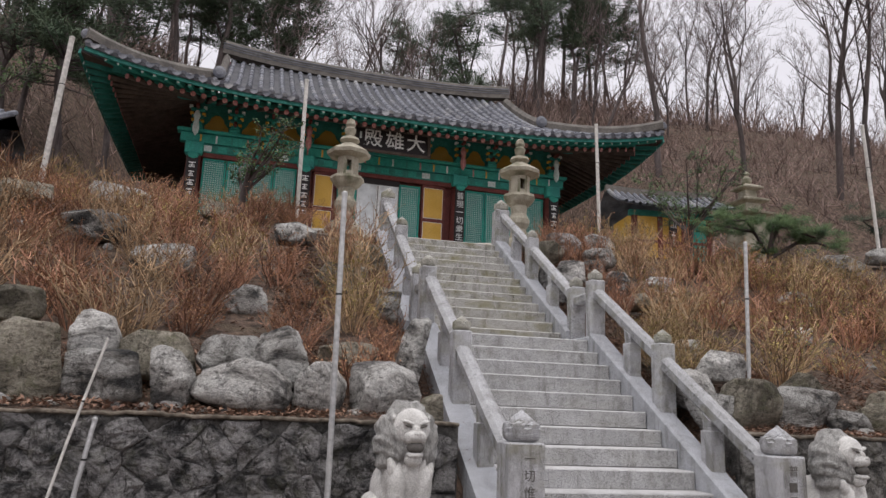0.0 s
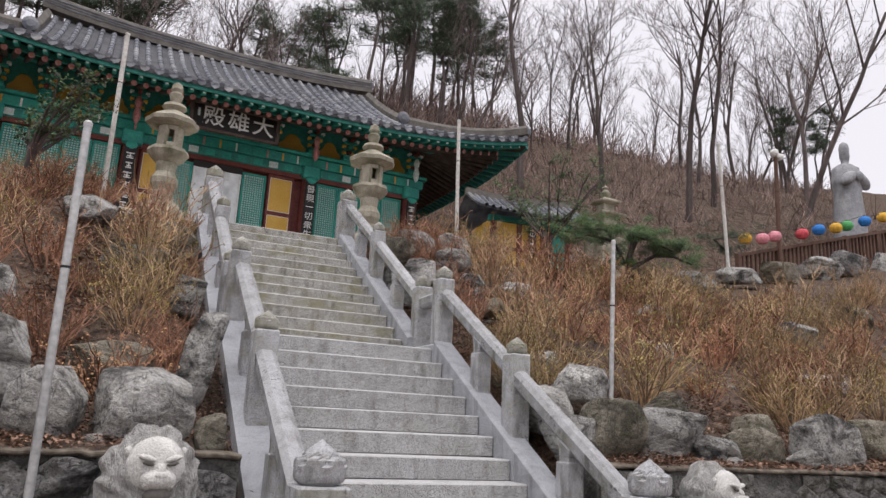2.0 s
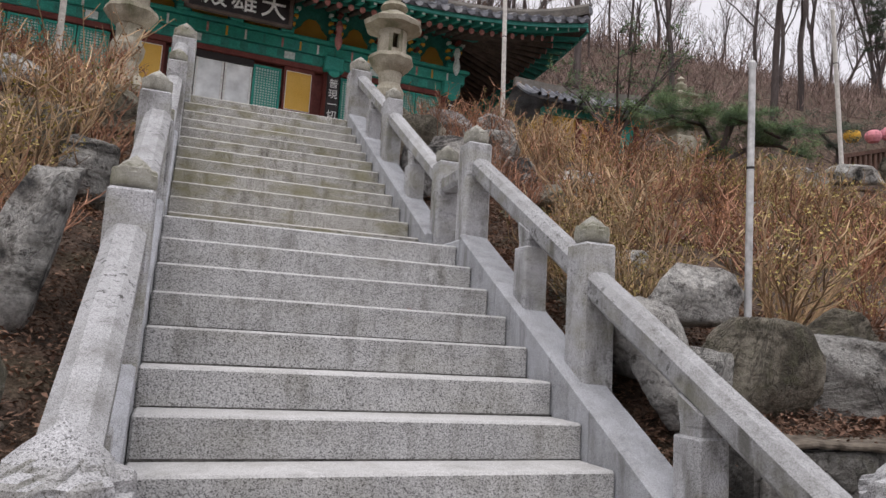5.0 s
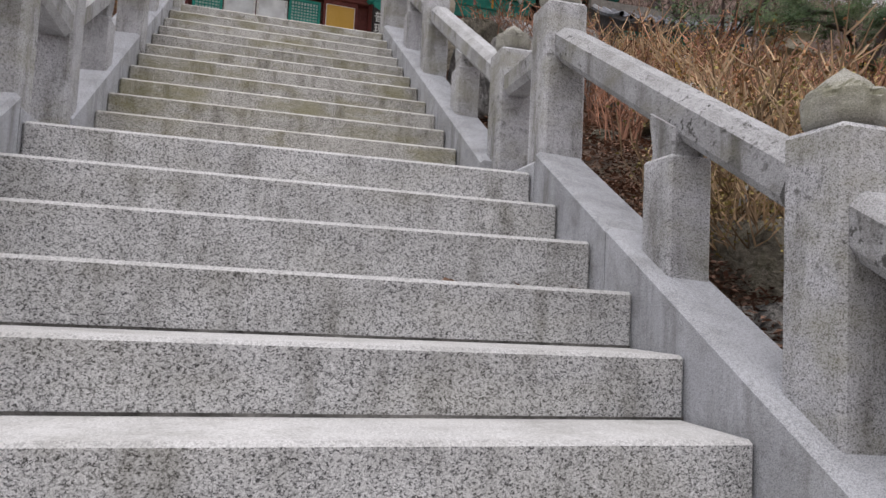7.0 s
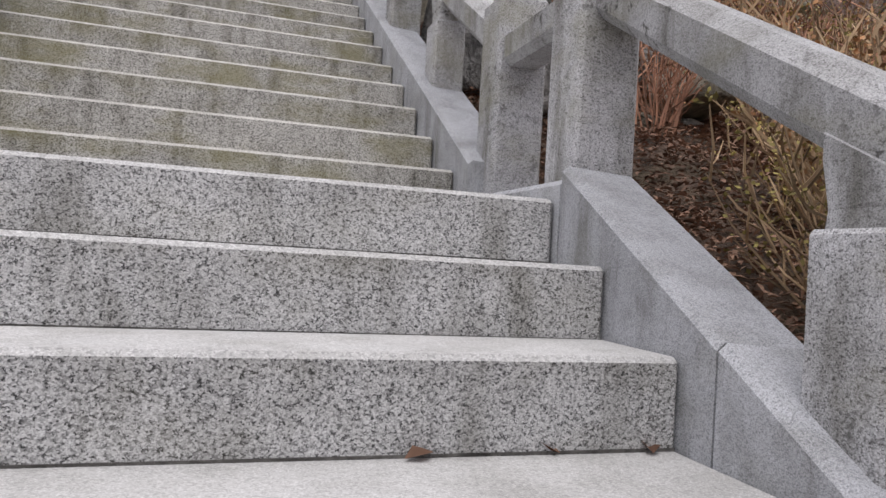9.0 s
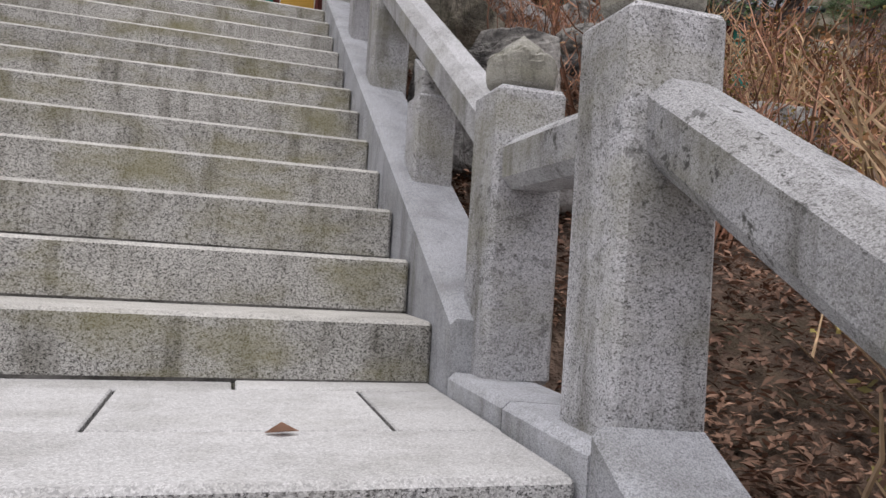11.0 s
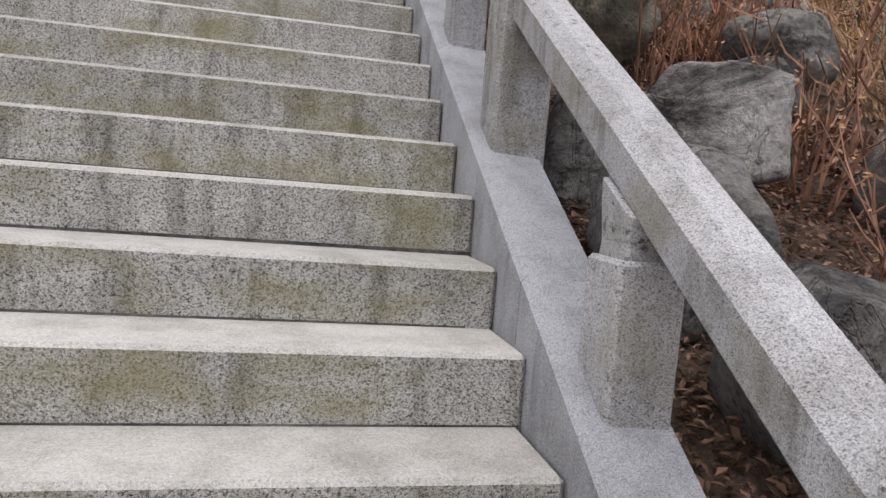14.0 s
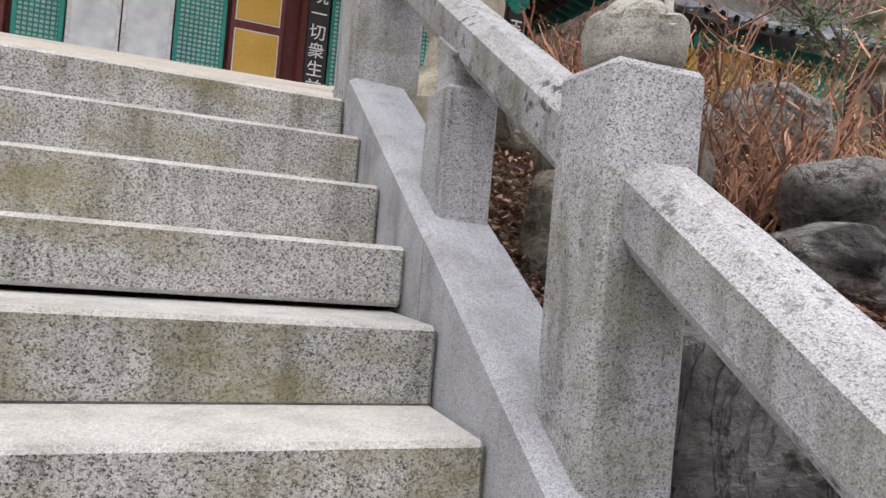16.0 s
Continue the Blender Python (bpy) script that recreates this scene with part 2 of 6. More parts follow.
M_WALLSTONE = strata_rock("dark_wall_stone", (0.46, 0.445, 0.44), (0.19, 0.185, 0.183), (0.04, 0.04, 0.042), (0.9, 0.6, 0.2), 1.3, 0.6, 0.25, 1.7)
M_BLOCKSTONE = strata_rock("grey_block_stone", (0.4, 0.385, 0.36), (0.2, 0.19, 0.175), (0.07, 0.068, 0.062), (0.4, 0.2, 0.2), 1.4, 0.5, 0.3)
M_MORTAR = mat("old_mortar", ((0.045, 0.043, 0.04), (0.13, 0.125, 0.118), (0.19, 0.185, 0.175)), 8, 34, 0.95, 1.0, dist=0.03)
M_CAP = mat("stained_concrete", ((0.08, 0.065, 0.05), (0.24, 0.205, 0.165), (0.06, 0.05, 0.038)), 11, 25, 0.95, 0.5)
M_SOIL = mat("leaf_strewn_soil", ((0.05, 0.036, 0.028), (0.21, 0.147, 0.112), (0.12, 0.095, 0.065)), 7, 38, 0.95, 0.9, dist=0.06)
M_DRYLEAF = mat("dry_leaf", ((0.15, 0.085, 0.06), (0.32, 0.2, 0.14)), 1.8, 9, 0.85, 0, island=0.6)
M_TWIG = [mat("red_brown_twig", ((0.23, 0.12, 0.08), (0.43, 0.24, 0.16)), 3, 20, 0.85, 0, spread=0.3, island=0.6),
          mat("tan_twig", ((0.27, 0.185, 0.115), (0.5, 0.36, 0.22)), 3, 20, 0.85, 0, spread=0.25, island=0.6)]
M_BUD = [mat("dry_shrub_leaf", ((0.3, 0.155, 0.075), (0.46, 0.27, 0.14)), 2, 12, 0.8, 0, spread=0.3, island=0.5),
         mat("fresh_shrub_leaf", ((0.27, 0.23, 0.075), (0.45, 0.36, 0.13)), 2, 12, 0.8, 0, spread=0.25, island=0.5)]
M_BARK = mat("grey_bark", ((0.07, 0.057, 0.054), (0.145, 0.12, 0.114)), 3, 20, 0.95, 0.4, stretch=(1, 1, 0.3), spread=0.25)
M_FARTWIG = mat("far_twig", ((0.12, 0.093, 0.088), (0.21, 0.165, 0.155)), 1, 10, 0.95, 0, spread=0.3, island=0.5)
M_BRUSH = mat("hill_brush_twig", ((0.12, 0.085, 0.075), (0.34, 0.25, 0.215)), 1, 10, 0.95, 0, spread=0.3, island=0.5)
M_NEEDLE = mat("pine_needle", ((0.05, 0.08, 0.05), (0.1, 0.13, 0.08)), 1.5, 10, 0.8, 0, spread=0.3, island=0.5)
M_GREENPINE = mat("bright_pine_needle", ((0.04, 0.085, 0.032), (0.11, 0.165, 0.06)), 3, 15, 0.7, 0, spread=0.2, island=0.5)
M_TILE = mat("grey_clay_tile", ((0.1, 0.107, 0.13), (0.23, 0.24, 0.27), (0.34, 0.34, 0.345)), 2.5, 22, 0.6, 0.4, spread=0.2, spec=0.5)
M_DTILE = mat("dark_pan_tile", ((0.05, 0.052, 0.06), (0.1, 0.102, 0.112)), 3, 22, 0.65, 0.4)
M_RIDGE = mat("ridge_tile", ((0.12, 0.11, 0.1), (0.2, 0.185, 0.165)), 3, 20, 0.85, 0.4)
M_TEAL = mat("teal_paint", ((0.03, 0.28, 0.22), (0.05, 0.36, 0.285), (0.04, 0.24, 0.22)), 3, 25, 0.6, 0.15)
M_DTEAL = mat("dark_teal_paint", ((0.03, 0.19, 0.155), (0.05, 0.26, 0.22)), 5, 25, 0.65, 0.15)
M_RED = mat("oxblood_paint", ((0.13, 0.035, 0.03), (0.19, 0.055, 0.045)), 3, 25, 0.6, 0.15)
M_PINK = mat("rafter_end_paint", ((0.42, 0.15, 0.15), (0.6, 0.3, 0.28)), 14, 30, 0.65, 0.1)
M_YEL = mat("ochre_paint", ((0.66, 0.39, 0.07), (0.74, 0.46, 0.11)), 2, 150, 0.65, 0.1)
M_ORANGE = mat("orange_ochre_paint", ((0.7, 0.37, 0.05), (0.78, 0.44, 0.08)), 3, 20, 0.65, 0.1)
M_WHITE = mat("white_paint", ((0.74, 0.74, 0.72), (0.8, 0.8, 0.78)), 3, 20, 0.6, 0.05)
M_BLACK = mat("black_lacquer", ((0.018, 0.014, 0.014), (0.03, 0.024, 0.024)), 4, 20, 0.5, 0.1)
M_PAPER = mat("lattice_paper", ((0.58, 0.65, 0.63), (0.66, 0.72, 0.7)), 3, 20, 0.8, 0.05)
M_STEEL = mat("galvanised_pole", ((0.5, 0.5, 0.5), (0.62, 0.62, 0.61)), 3, 25, 0.45, 0.05, metal=0.5)
M_WPOLE = mat("pale_pole", ((0.6, 0.58, 0.54), (0.72, 0.7, 0.66)), 2, 15, 0.6, 0.1)
M_WOOD = mat("brown_stained_wood", ((0.11, 0.06, 0.045), (0.17, 0.1, 0.075)), 3, 25, 0.75, 0.3, stretch=(1, 1, 0.3))
M_STATUE = mat("grey_statue_stone", ((0.3, 0.31, 0.33), (0.44, 0.445, 0.46), (0.17, 0.17, 0.175)), 3, 20, 0.8, 0.2)
M_DARK = mat("shaded_interior", ((0.03, 0.03, 0.03), (0.05, 0.05, 0.05)), 3, 20, 0.9, 0)
# pale base colour stands in for the sky mirrored in the door glass
M_GLASS = mat("sky_pale_door_glass", ((0.72, 0.75, 0.76), (0.8, 0.82, 0.82)), 0.7, 4, 0.12, 0, spec=0.6)
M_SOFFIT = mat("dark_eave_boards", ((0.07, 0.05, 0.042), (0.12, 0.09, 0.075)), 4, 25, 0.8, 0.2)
# dark tone that paints the shade inside carved hollows
M_EYE = mat("recess_shade", ((0.1, 0.095, 0.085), (0.15, 0.14, 0.13)), 5, 30, 0.9, 0)


def paper(name, c):
    return mat(name, (c, tuple(min(0.85, v * 1.2) for v in c)), 2, 12, 0.7, 0.05)


M_LCOL = [paper("yellow_paper", (0.75, 0.42, 0.06)), paper("pink_paper", (0.75, 0.3, 0.35)), paper("red_paper", (0.65, 0.1, 0.12)), paper("blue_paper", (0.04, 0.22, 0.62)), paper("green_paper", (0.1, 0.4, 0.14))]

# ---- mesh helpers ----


def part(name, bm, material, parent=None, label=""):
    me = bpy.data.meshes.new(name)
    bm.to_mesh(me)
    bm.free()
    me.materials.append(material)
    ob = new(name, me)
    ob.parent = parent
    if label:
        tagged(ob, label)
    return ob


def raw(name, verts, faces, material, parent=None, smooth=False):
    me = bpy.data.meshes.new(name)
    me.from_pydata([tuple(v) for v in verts], [], faces)
    me.materials.append(material)
    if smooth:
        me.polygons.foreach_set("use_smooth", [True] * len(me.polygons))
    ob = new(name, me)
    ob.parent = parent
    return ob


def like(name, ob, m, parent):
    """One more piece on the same mesh."""
    o = new(name, ob.data)
    o.parent = parent
    o.matrix_basis = m
    return o


def thing(name, m, label, category, group="", kind=""):
    e = new(name)
    e.matrix_basis = m
    e.empty_display_size = 0.2
    return tagged(e, label, category, group, kind)


def box(bm, x0, x1, y0, y1, z0, z1, bev=0.0):
    r = bmesh.ops.create_cube(bm, size=1, matrix=Matrix.Translation(((x0 + x1) / 2, (y0 + y1) / 2, (z0 + z1) / 2)) @ Matrix.Diagonal((x1 - x0, y1 - y0, z1 - z0, 1)))
    if bev:
        es = list({e for v in r["verts"] for e in v.link_edges})
        bmesh.ops.bevel(bm, geom=es, offset=bev, segments=1, affect="EDGES")
    return bm


def boxed(*a):
    return box(bmesh.new(), *a)


def lathe(bm, prof, sides=16, m=Matrix(), lobes=0, lobe=0.0):
    """A body of revolution from (radius, height) pairs."""
    rings = []
    for r, z in prof:
        ring = []
        for i in range(sides):
            a = 2 * math.pi * i / sides
            q = r * (1 + lobe * math.cos(lobes * a)) if lobes else r
            ring.append(bm.verts.new(m @ Vector((q * math.cos(a), q * math.sin(a), z))))
        rings.append(ring)
    for a, b in zip(rings, rings[1:]):
        for i in range(sides):
            bm.faces.new((a[i], a[(i + 1) % sides], b[(i + 1) % sides], b[i]))
    bm.faces.new(rings[0][::-1])
    bm.faces.new(rings[-1])
    return bm


def lathed(*a, **k):
    return lathe(bmesh.new(), *a, **k)


def sweep(bm, pts, section):
    """Sweeps a section (list of (side, up)) along points in the plane given by their own run."""
    rings = []
    for i, p in enumerate(pts):
        p = Vector(p)
        d = (Vector(pts[min(i + 1, len(pts) - 1)]) - Vector(pts[max(i - 1, 0)])).normalized()
        s = d.cross(Vector((0, 0, 1))).normalized()
        u = s.cross(d)
        rings.append([bm.verts.new(p + s * a + u * b) for a, b in section])
    n = len(section)
    for a, b in zip(rings, rings[1:]):
        for i in range(n):
            bm.faces.new((a[i], b[i], b[(i + 1) % n], a[(i + 1) % n]))
    bm.faces.new(rings[0])
    bm.faces.new(rings[-1][::-1])
    return bm


def tube(V, Fc, pts, rads, sides=3):
    """Adds a tapered tube to vertex and face lists."""
    base = len(V)
    n = len(pts)
    for i in range(n):
        p = pts[i]
        d = (pts[min(i + 1, n - 1)] - pts[max(i - 1, 0)])
        d = d.normalized() if d.length > 1e-6 else Vector((0, 0, 1))
        s = d.orthogonal().normalized()
        u = d.cross(s)
        for j in range(sides):
            a = 2 * math.pi * j / sides
            V.append(p + (s * math.cos(a) + u * math.sin(a)) * rads[i])
    for i in range(n - 1):
        for j in range(sides):
            a, b = base + i * sides + j, base + i * sides + (j + 1) % sides
            Fc.append((a, b, b + sides, a + sides))


def smooth_step(a, b, x):
    t = max(0.0, min(1.0, (x - a) / (b - a)))
    return t * t * (3 - 2 * t)


def interp(x, tab):
    for (a, va), (b, vb) in zip(tab, tab[1:]):
        if x <= b:
            return va + (vb - va) * max(0.0, (x - a)) / (b - a)
    return tab[-1][1]


# ---- the lie of the land ----
R, T, Z0, Y0, D = 0.19, 0.32, 2.66, 11.7, 0.98     # rise, going, landing height, landing edge, landing depth
XL, XR, XC = -1.13, 1.05, -0.04                    # stair edges and middle
PROFILE = [(-400, 0.4), (2, 0.4), (8, 0.55), (8.98, 0.56), (9.02, 1.5), (9.4, 1.54), (10.0, 1.75), (11.7, 2.62), (13.2, 3.25), (14.5, 3.95), (16.3, 4.85), (18, 5.35), (20.5, 5.95), (30, 6.2), (34, 8.0), (62, 25.5), (70, 26.5), (115, 19.0), (400, 10.0)]


def stair_line(y):
    if y < Y0:
        return Z0 + (y - Y0) * R / T
    if y < Y0 + D:
        return Z0
    return min(Z0 + R + (y - Y0 - D) * R / T, Z0 + 12 * R)


def land(x, y):
    z = interp(y + 9 * smooth_step(8.5, 13, abs(x + 0.3)) * smooth_step(20, 27, y), PROFILE)
    side = abs(x - XC)
    if 8.9 < y < 17.5:
        near = stair_line(y) - 0.1
        z = near * (1 - smooth_step(1.3, 2.0, side)) + z * smooth_step(1.3, 2.0, side) if y > 9.02 else z
        if side < 1.22:
            z = min(z, stair_line(y) - 0.35)
    if y > 9.02:
        k = smooth_step(9, 16, y)
        z += k * 0.16 * max(0.0, x - 9) * (1 - smooth_step(24, 60, y)) + k * 0.10 * max(0.0, -x - 6) * (1 - smooth_step(34, 60, y))
        z -= max(0.0, y - 34) * 0.2 * smooth_step(16, 60, x) * (1 - smooth_step(110, 200, y) * 0.5)
        z += (0.14 * noise.noise((x * 0.7, y * 0.7, 0)) + 0.05 * noise.noise((x * 2.6, y * 2.6, 4))) * smooth_step(1.4, 2.4, side) * (0.3 + 0.7 * smooth_step(9, 11, y))
        if y > 30:
            z += 1.3 * noise.noise((x * 0.08, y * 0.08, 2)) * smooth_step(30, 40, y)
    return z


def axis_steps(lo, a, b, hi, d):
    out = list(np.arange(a, b, d))
    s, v = d, b
    while v < hi:
        out.append(v)
        s *= 1.25
        v += s
    out.append(hi)
    s, v = d, a
    while v > lo:
        s *= 1.25
        v -= s
        out.insert(0, max(v, lo))
    return [float(q) for q in out]


gx, gy = axis_steps(-380, -9, 17, 380, 0.25), axis_steps(-300, 9.25, 34, 420, 0.25)
gy = [q for q in gy if not 8.5 < q < 9.2] + [8.97, 9.03, 9.2]
gy.sort()
gv = [(x, y, land(x, y)) for y in gy for x in gx]
nx = len(gx)
gf = [(j * nx + i, j * nx + i + 1, (j + 1) * nx + i + 1, (j + 1) * nx + i) for j in range(len(gy) - 1) for i in range(nx - 1)]
ground = tagged(raw("ground", gv, gf, M_SOIL, smooth=True), "brown hillside soil strewn with dead leaves", "ground", kind="structure")

# unseen pale ground added before the hall to bounce light onto its front
M_BOUNCE = mat("pale_bounce_ground", ((0.42, 0.39, 0.34), (0.52, 0.49, 0.43), (0.36, 0.33, 0.28)), 2, 30, 0.95, 0.3)
ground.data.materials.append(M_BOUNCE)
for f in ground.data.polygons:
    c = f.center
    if 16.6 < c.y < 22.8 and abs(c.x) < 2.8 or 19.0 < c.y < 22.8 and abs(c.x) < 7.0:
        f.material_index = 1

# ---- stairway ----
rng = random.Random(5)
stairs = thing("stone_stairway", pose(0, 0, 0), "grey granite stairway of two flights with a landing", "stairs", kind="structure")


def step(name, y, z, depth, x0=XL, x1=XR, h=R + 0.03, seed=0):
    bm = boxed(x0 + 0.004, x1 - 0.004, 0, depth, -h, 0, 0.012)
    ob = part(name, bm, M_STEP if z < Z0 + 0.05 else M_MOSSTEP, stairs)
    ob.location = (rng.uniform(-0.004, 0.004), y, z - 0.002 + rng.uniform(-0.005, 0.003))
    ob.rotation_euler = (0, radians(rng.uniform(-0.15, 0.15)), radians(rng.uniform(-0.25, 0.25)))
    return ob


for i in range(1, 11):
    step("step", Y0 - i * T, Z0 - i * R, T + 0.06)
for i in range(1, 13):
    step("step", Y0 + D + (i - 1) * T, Z0 + i * R + (0.0, 0.0, 0.0, 0.0, 0.0, 0.0, 0.0, 0.0, 0.0, 0.005, 0.015, 0.028)[i - 1], T + 0.06 if i < 12 else 0.5, h=R + 0.03 if i != 9 else R - 0.016)      # the ninth stone has lost its mortar
step("step", Y0, Z0, 0.36)
row = [(0.36, 0.475, (-0.52, 0.18, 0.8)), (0.835, 0.17, (-0.35, 0.47))]
for y, d, cuts in row:
    xs = [XL, *cuts, XR]
    for a, b in zip(xs, xs[1:]):
        ob = part("landing_slab", boxed(a + 0.005, b - 0.005, y + 0.005, y + d - 0.005, -0.15, 0, 0.004), M_STEP, stairs)
        ob.location = (0, Y0, Z0 - 0.001 - rng.uniform(0, 0.006))
# dark strips at the riser feet paint in the shadow of each joint
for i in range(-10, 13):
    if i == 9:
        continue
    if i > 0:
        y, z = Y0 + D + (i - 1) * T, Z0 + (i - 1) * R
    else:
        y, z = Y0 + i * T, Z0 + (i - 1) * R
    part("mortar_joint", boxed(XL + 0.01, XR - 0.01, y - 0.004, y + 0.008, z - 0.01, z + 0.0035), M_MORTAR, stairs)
part("rubble_core", boxed(XL + 0.02, XR - 0.02, Y0 + 0.1, Y0 + D + 0.2, Z0 - 0.6, Z0 - 0.14), M_MORTAR, stairs)
for sgn in (1, -1):
    inner = XR if sgn > 0 else XL
    wide = 0.24 if sgn > 0 else 0.3

    def kerb(name, pts, depth=0.55):
        bm = bmesh.new()
        rings = []
        for y, z in pts:
            rings.append([bm.verts.new(v) for v in ((inner, y, z - 0.018), (inner + sgn * 0.02, y, z), (inner + sgn * (wide - 0.01), y, z - 0.012), (inner + sgn * wide, y, z - depth), (inner, y, z - depth))])
        for a, b in zip(rings, rings[1:]):
            for i in range(5):
                bm.faces.new((a[i], a[(i + 1) % 5], b[(i + 1) % 5], b[i]))
        bm.faces.new(rings[0][::-1])
        bm.faces.new(rings[-1])
        bmesh.ops.recalc_face_normals(bm, faces=bm.faces)
        part(name, bm, M_KERB, stairs)
    s = R / T
    kl = lambda y: Z0 + 0.115 + (y - Y0) * s
    ku = lambda y: Z0 + R + 0.125 + (y - Y0 - D) * s
    cuts = [8.3, 9.72, 10.95, 11.67]
    for a, b in zip(cuts, cuts[1:]):
        kerb("kerb_stone", [(a + 0.003, kl(a)), (b - 0.003, kl(b))])
    for a, b in ((11.676, 12.08), (12.086, 12.5)):
        kerb("kerb_stone", [(a, Z0 + 0.06), (b, Z0 + 0.06)])
    cuts = [12.506, 13.75, 15.1, 16.25]
    for a, b in zip(cuts, cuts[1:]):
        kerb("kerb_stone", [(a + 0.003, ku(a)), (b - 0.003, ku(b))])


def bud(bm, r, h, z):
    """A lotus bud: a pointed dome rising out of a ring of six broad petals with drooping lips."""
    sides, rings = 42, 22
    prof = [(0.0, 0.74), (0.06, 0.9), (0.2, 0.965), (0.4, 0.955), (0.55, 0.88), (0.68, 0.72), (0.78, 0.53), (0.86, 0.34), (0.92, 0.17), (0.97, 0.07), (1.0, 0.012)]
    cols = []
    for i in range(rings + 1):
        q = i / rings
        base = interp(q, prof)
        ring = []
        for j in range(sides):
            a = 2 * math.pi * j / sides
            c = abs(math.cos(3 * a))
            tip = 0.36 + 0.26 * c ** 0.7
            k = base * 0.92
            if q < tip:
                k += 0.14 * smooth_step(0.0, 0.12, q) * (0.75 + 0.4 * smooth_step(tip - 0.2, tip - 0.03, q)) * (0.45 + 0.55 * smooth_step(0.0, 0.3, c))
            elif q < tip + 0.08:
                k -= 0.05
            k *= 1 + 0.018 * noise.noise((math.cos(a) * 3, math.sin(a) * 3, q * 5 + r * 90))
            ring.append(bm.verts.new((r * k * math.cos(a), r * k * math.sin(a), z + h * q)))
        cols.append(ring)
    for a, b in zip(cols, cols[1:]):
        for i in range(sides):
            bm.faces.new((a[i], a[(i + 1) % sides], b[(i + 1) % sides], b[i]))
    bm.faces.new(cols[0][::-1])
    bm.faces.new(cols[-1])
    return bm


def writing(name, text, size, m, material, parent, depth=0.006, bold=0.0):
    cu = bpy.data.curves.new(name, "FONT")
    cu.body, cu.size, cu.extrude = text, size, depth
    cu.align_x, cu.align_y = "CENTER", "CENTER"
    cu.offset = size * bold
    cu.materials.append(material)
    ob = new(name, cu)
    ob.parent = parent
    ob.matrix_basis = m
    return ob


for sgn in (1, -1):
    fence = thing("stone_balustrade", pose(XC, 0, 0), "pale granite balustrade with lotus-bud posts along the stairs", "balustrade", "balustrades of the stairs")
    xc = 1.265 if sgn > 0 else -1.19
    posts = [("A", 8.12, 1.37 if sgn > 0 else 1.42, 0.31, 0.45), ("B", 10.02, 2.5, 0.205, 1.62), ("C", 11.8, 3.53, 0.21, 2.7), ("D", 12.52, 3.54, 0.21, 2.7), ("E", 14.44, 4.73, 0.2, 3.85), ("F", 16.32, 5.72, 0.3, 4.85)]
    for nm, y, top, w, base in posts:
        bm = boxed(-w / 2, w / 2, -w / 2, w / 2, base - top, 0, 0.014)
        p = part("newel_post", bm, M_GRANITE, fence)
        p.location = (xc + sgn * {"A": 0.02 if sgn > 0 else -0.04, "B": 0.0, "C": -0.02 if sgn > 0 else 0.03, "D": 0.0 if sgn > 0 else 0.015, "E": -0.02, "F": -0.03}[nm], y, top)
        p.rotation_euler = (0, 0, radians(rng.uniform(-1, 1)))
        f = part("finial", bud(bmesh.new(), w * 0.5, w * 0.84, 0.0), M_LICHEN if nm != "A" else M_GRANITE, p, "weathered lotus-bud finial")
        if nm == "A":
            for i, ch in enumerate("一切惟" if sgn < 0 else "普"):
                writing("carved_letter", ch, 0.1, pose(0.02, -w / 2 - 0.001, -0.13 - i * 0.13, 90, 0, 0), M_EYE, p, 0.002)
            if sgn > 0:
                for i in range(3):
                    q = part("carved_letter", boxed(-0.03, 0.05, -w / 2 - 0.002, -w / 2, -0.3 - i * 0.12, -0.22 - i * 0.12), M_EYE, p)

    def rail(y0, z0, y1, z1):
        sec = [(-0.085, 0.0), (-0.082, -0.085), (-0.055, -0.115), (0.055, -0.115), (0.082, -0.085), (0.085, 0.0), (0.04, 0.035), (-0.04, 0.035)]
        part("handrail", sweep(bmesh.new(), [(xc, y0, z0), (xc, y1, z1)], sec), M_RAIL, fence)
    rail(8.26, 1.33, 9.93, 2.3)
    rail(10.11, 2.42, 11.71, 3.36)
    rail(11.89, 3.36, 12.43, 3.36)
    rail(12.61, 3.47, 14.35, 4.52)
    rail(14.53, 4.63, 16.2, 5.61)
    for y, b, t in ((9.05, 1.15, 1.66), (10.72, 2.1, 2.67), (13.4, 3.3, 3.82), (15.28, 4.4, 4.96)):
        # the block, cut square on the stair side, and a narrower scrolled neck under the rail
        bm = boxed(-0.082, 0.082, -0.088, 0.088, b - t - 0.1, -0.135, 0.01)
        p = part("baluster", bm, M_GRANITE, fence)
        p.location = (xc - (0.03 if sgn > 0 else 0.0), y, t + 0.02)
        bm = bmesh.new()
        rings = []
        for f, g in ((-0.14, 0.068), (-0.1, 0.065), (-0.05, 0.07), (0.0, 0.074)):
            rings.append([bm.verts.new((g * sx * 0.92, g * sy * 1.06, f + (g * sy * 0.58 if f > -0.1 else 0.0))) for sx, sy in ((-1, -1), (1, -1), (1, 1), (-1, 1))])
        for a, c in zip(rings, rings[1:]):
            for i in range(4):
                bm.faces.new((a[i], a[(i + 1) % 4], c[(i + 1) % 4], c[i]))
        bm.faces.new(rings[0][::-1])
        bm.faces.new(rings[-1])
        bmesh.ops.bevel(bm, geom=[e for e in bm.edges if abs(e.verts[0].co.x - e.verts[1].co.x) < 0.03 and abs(e.verts[0].co.y - e.verts[1].co.y) < 0.03], offset=0.008, segments=1, affect="EDGES")
        part("neck", bm, M_RAIL, p, "scrolled stone neck under the rail")

# ---- retaining walls and boulders ----


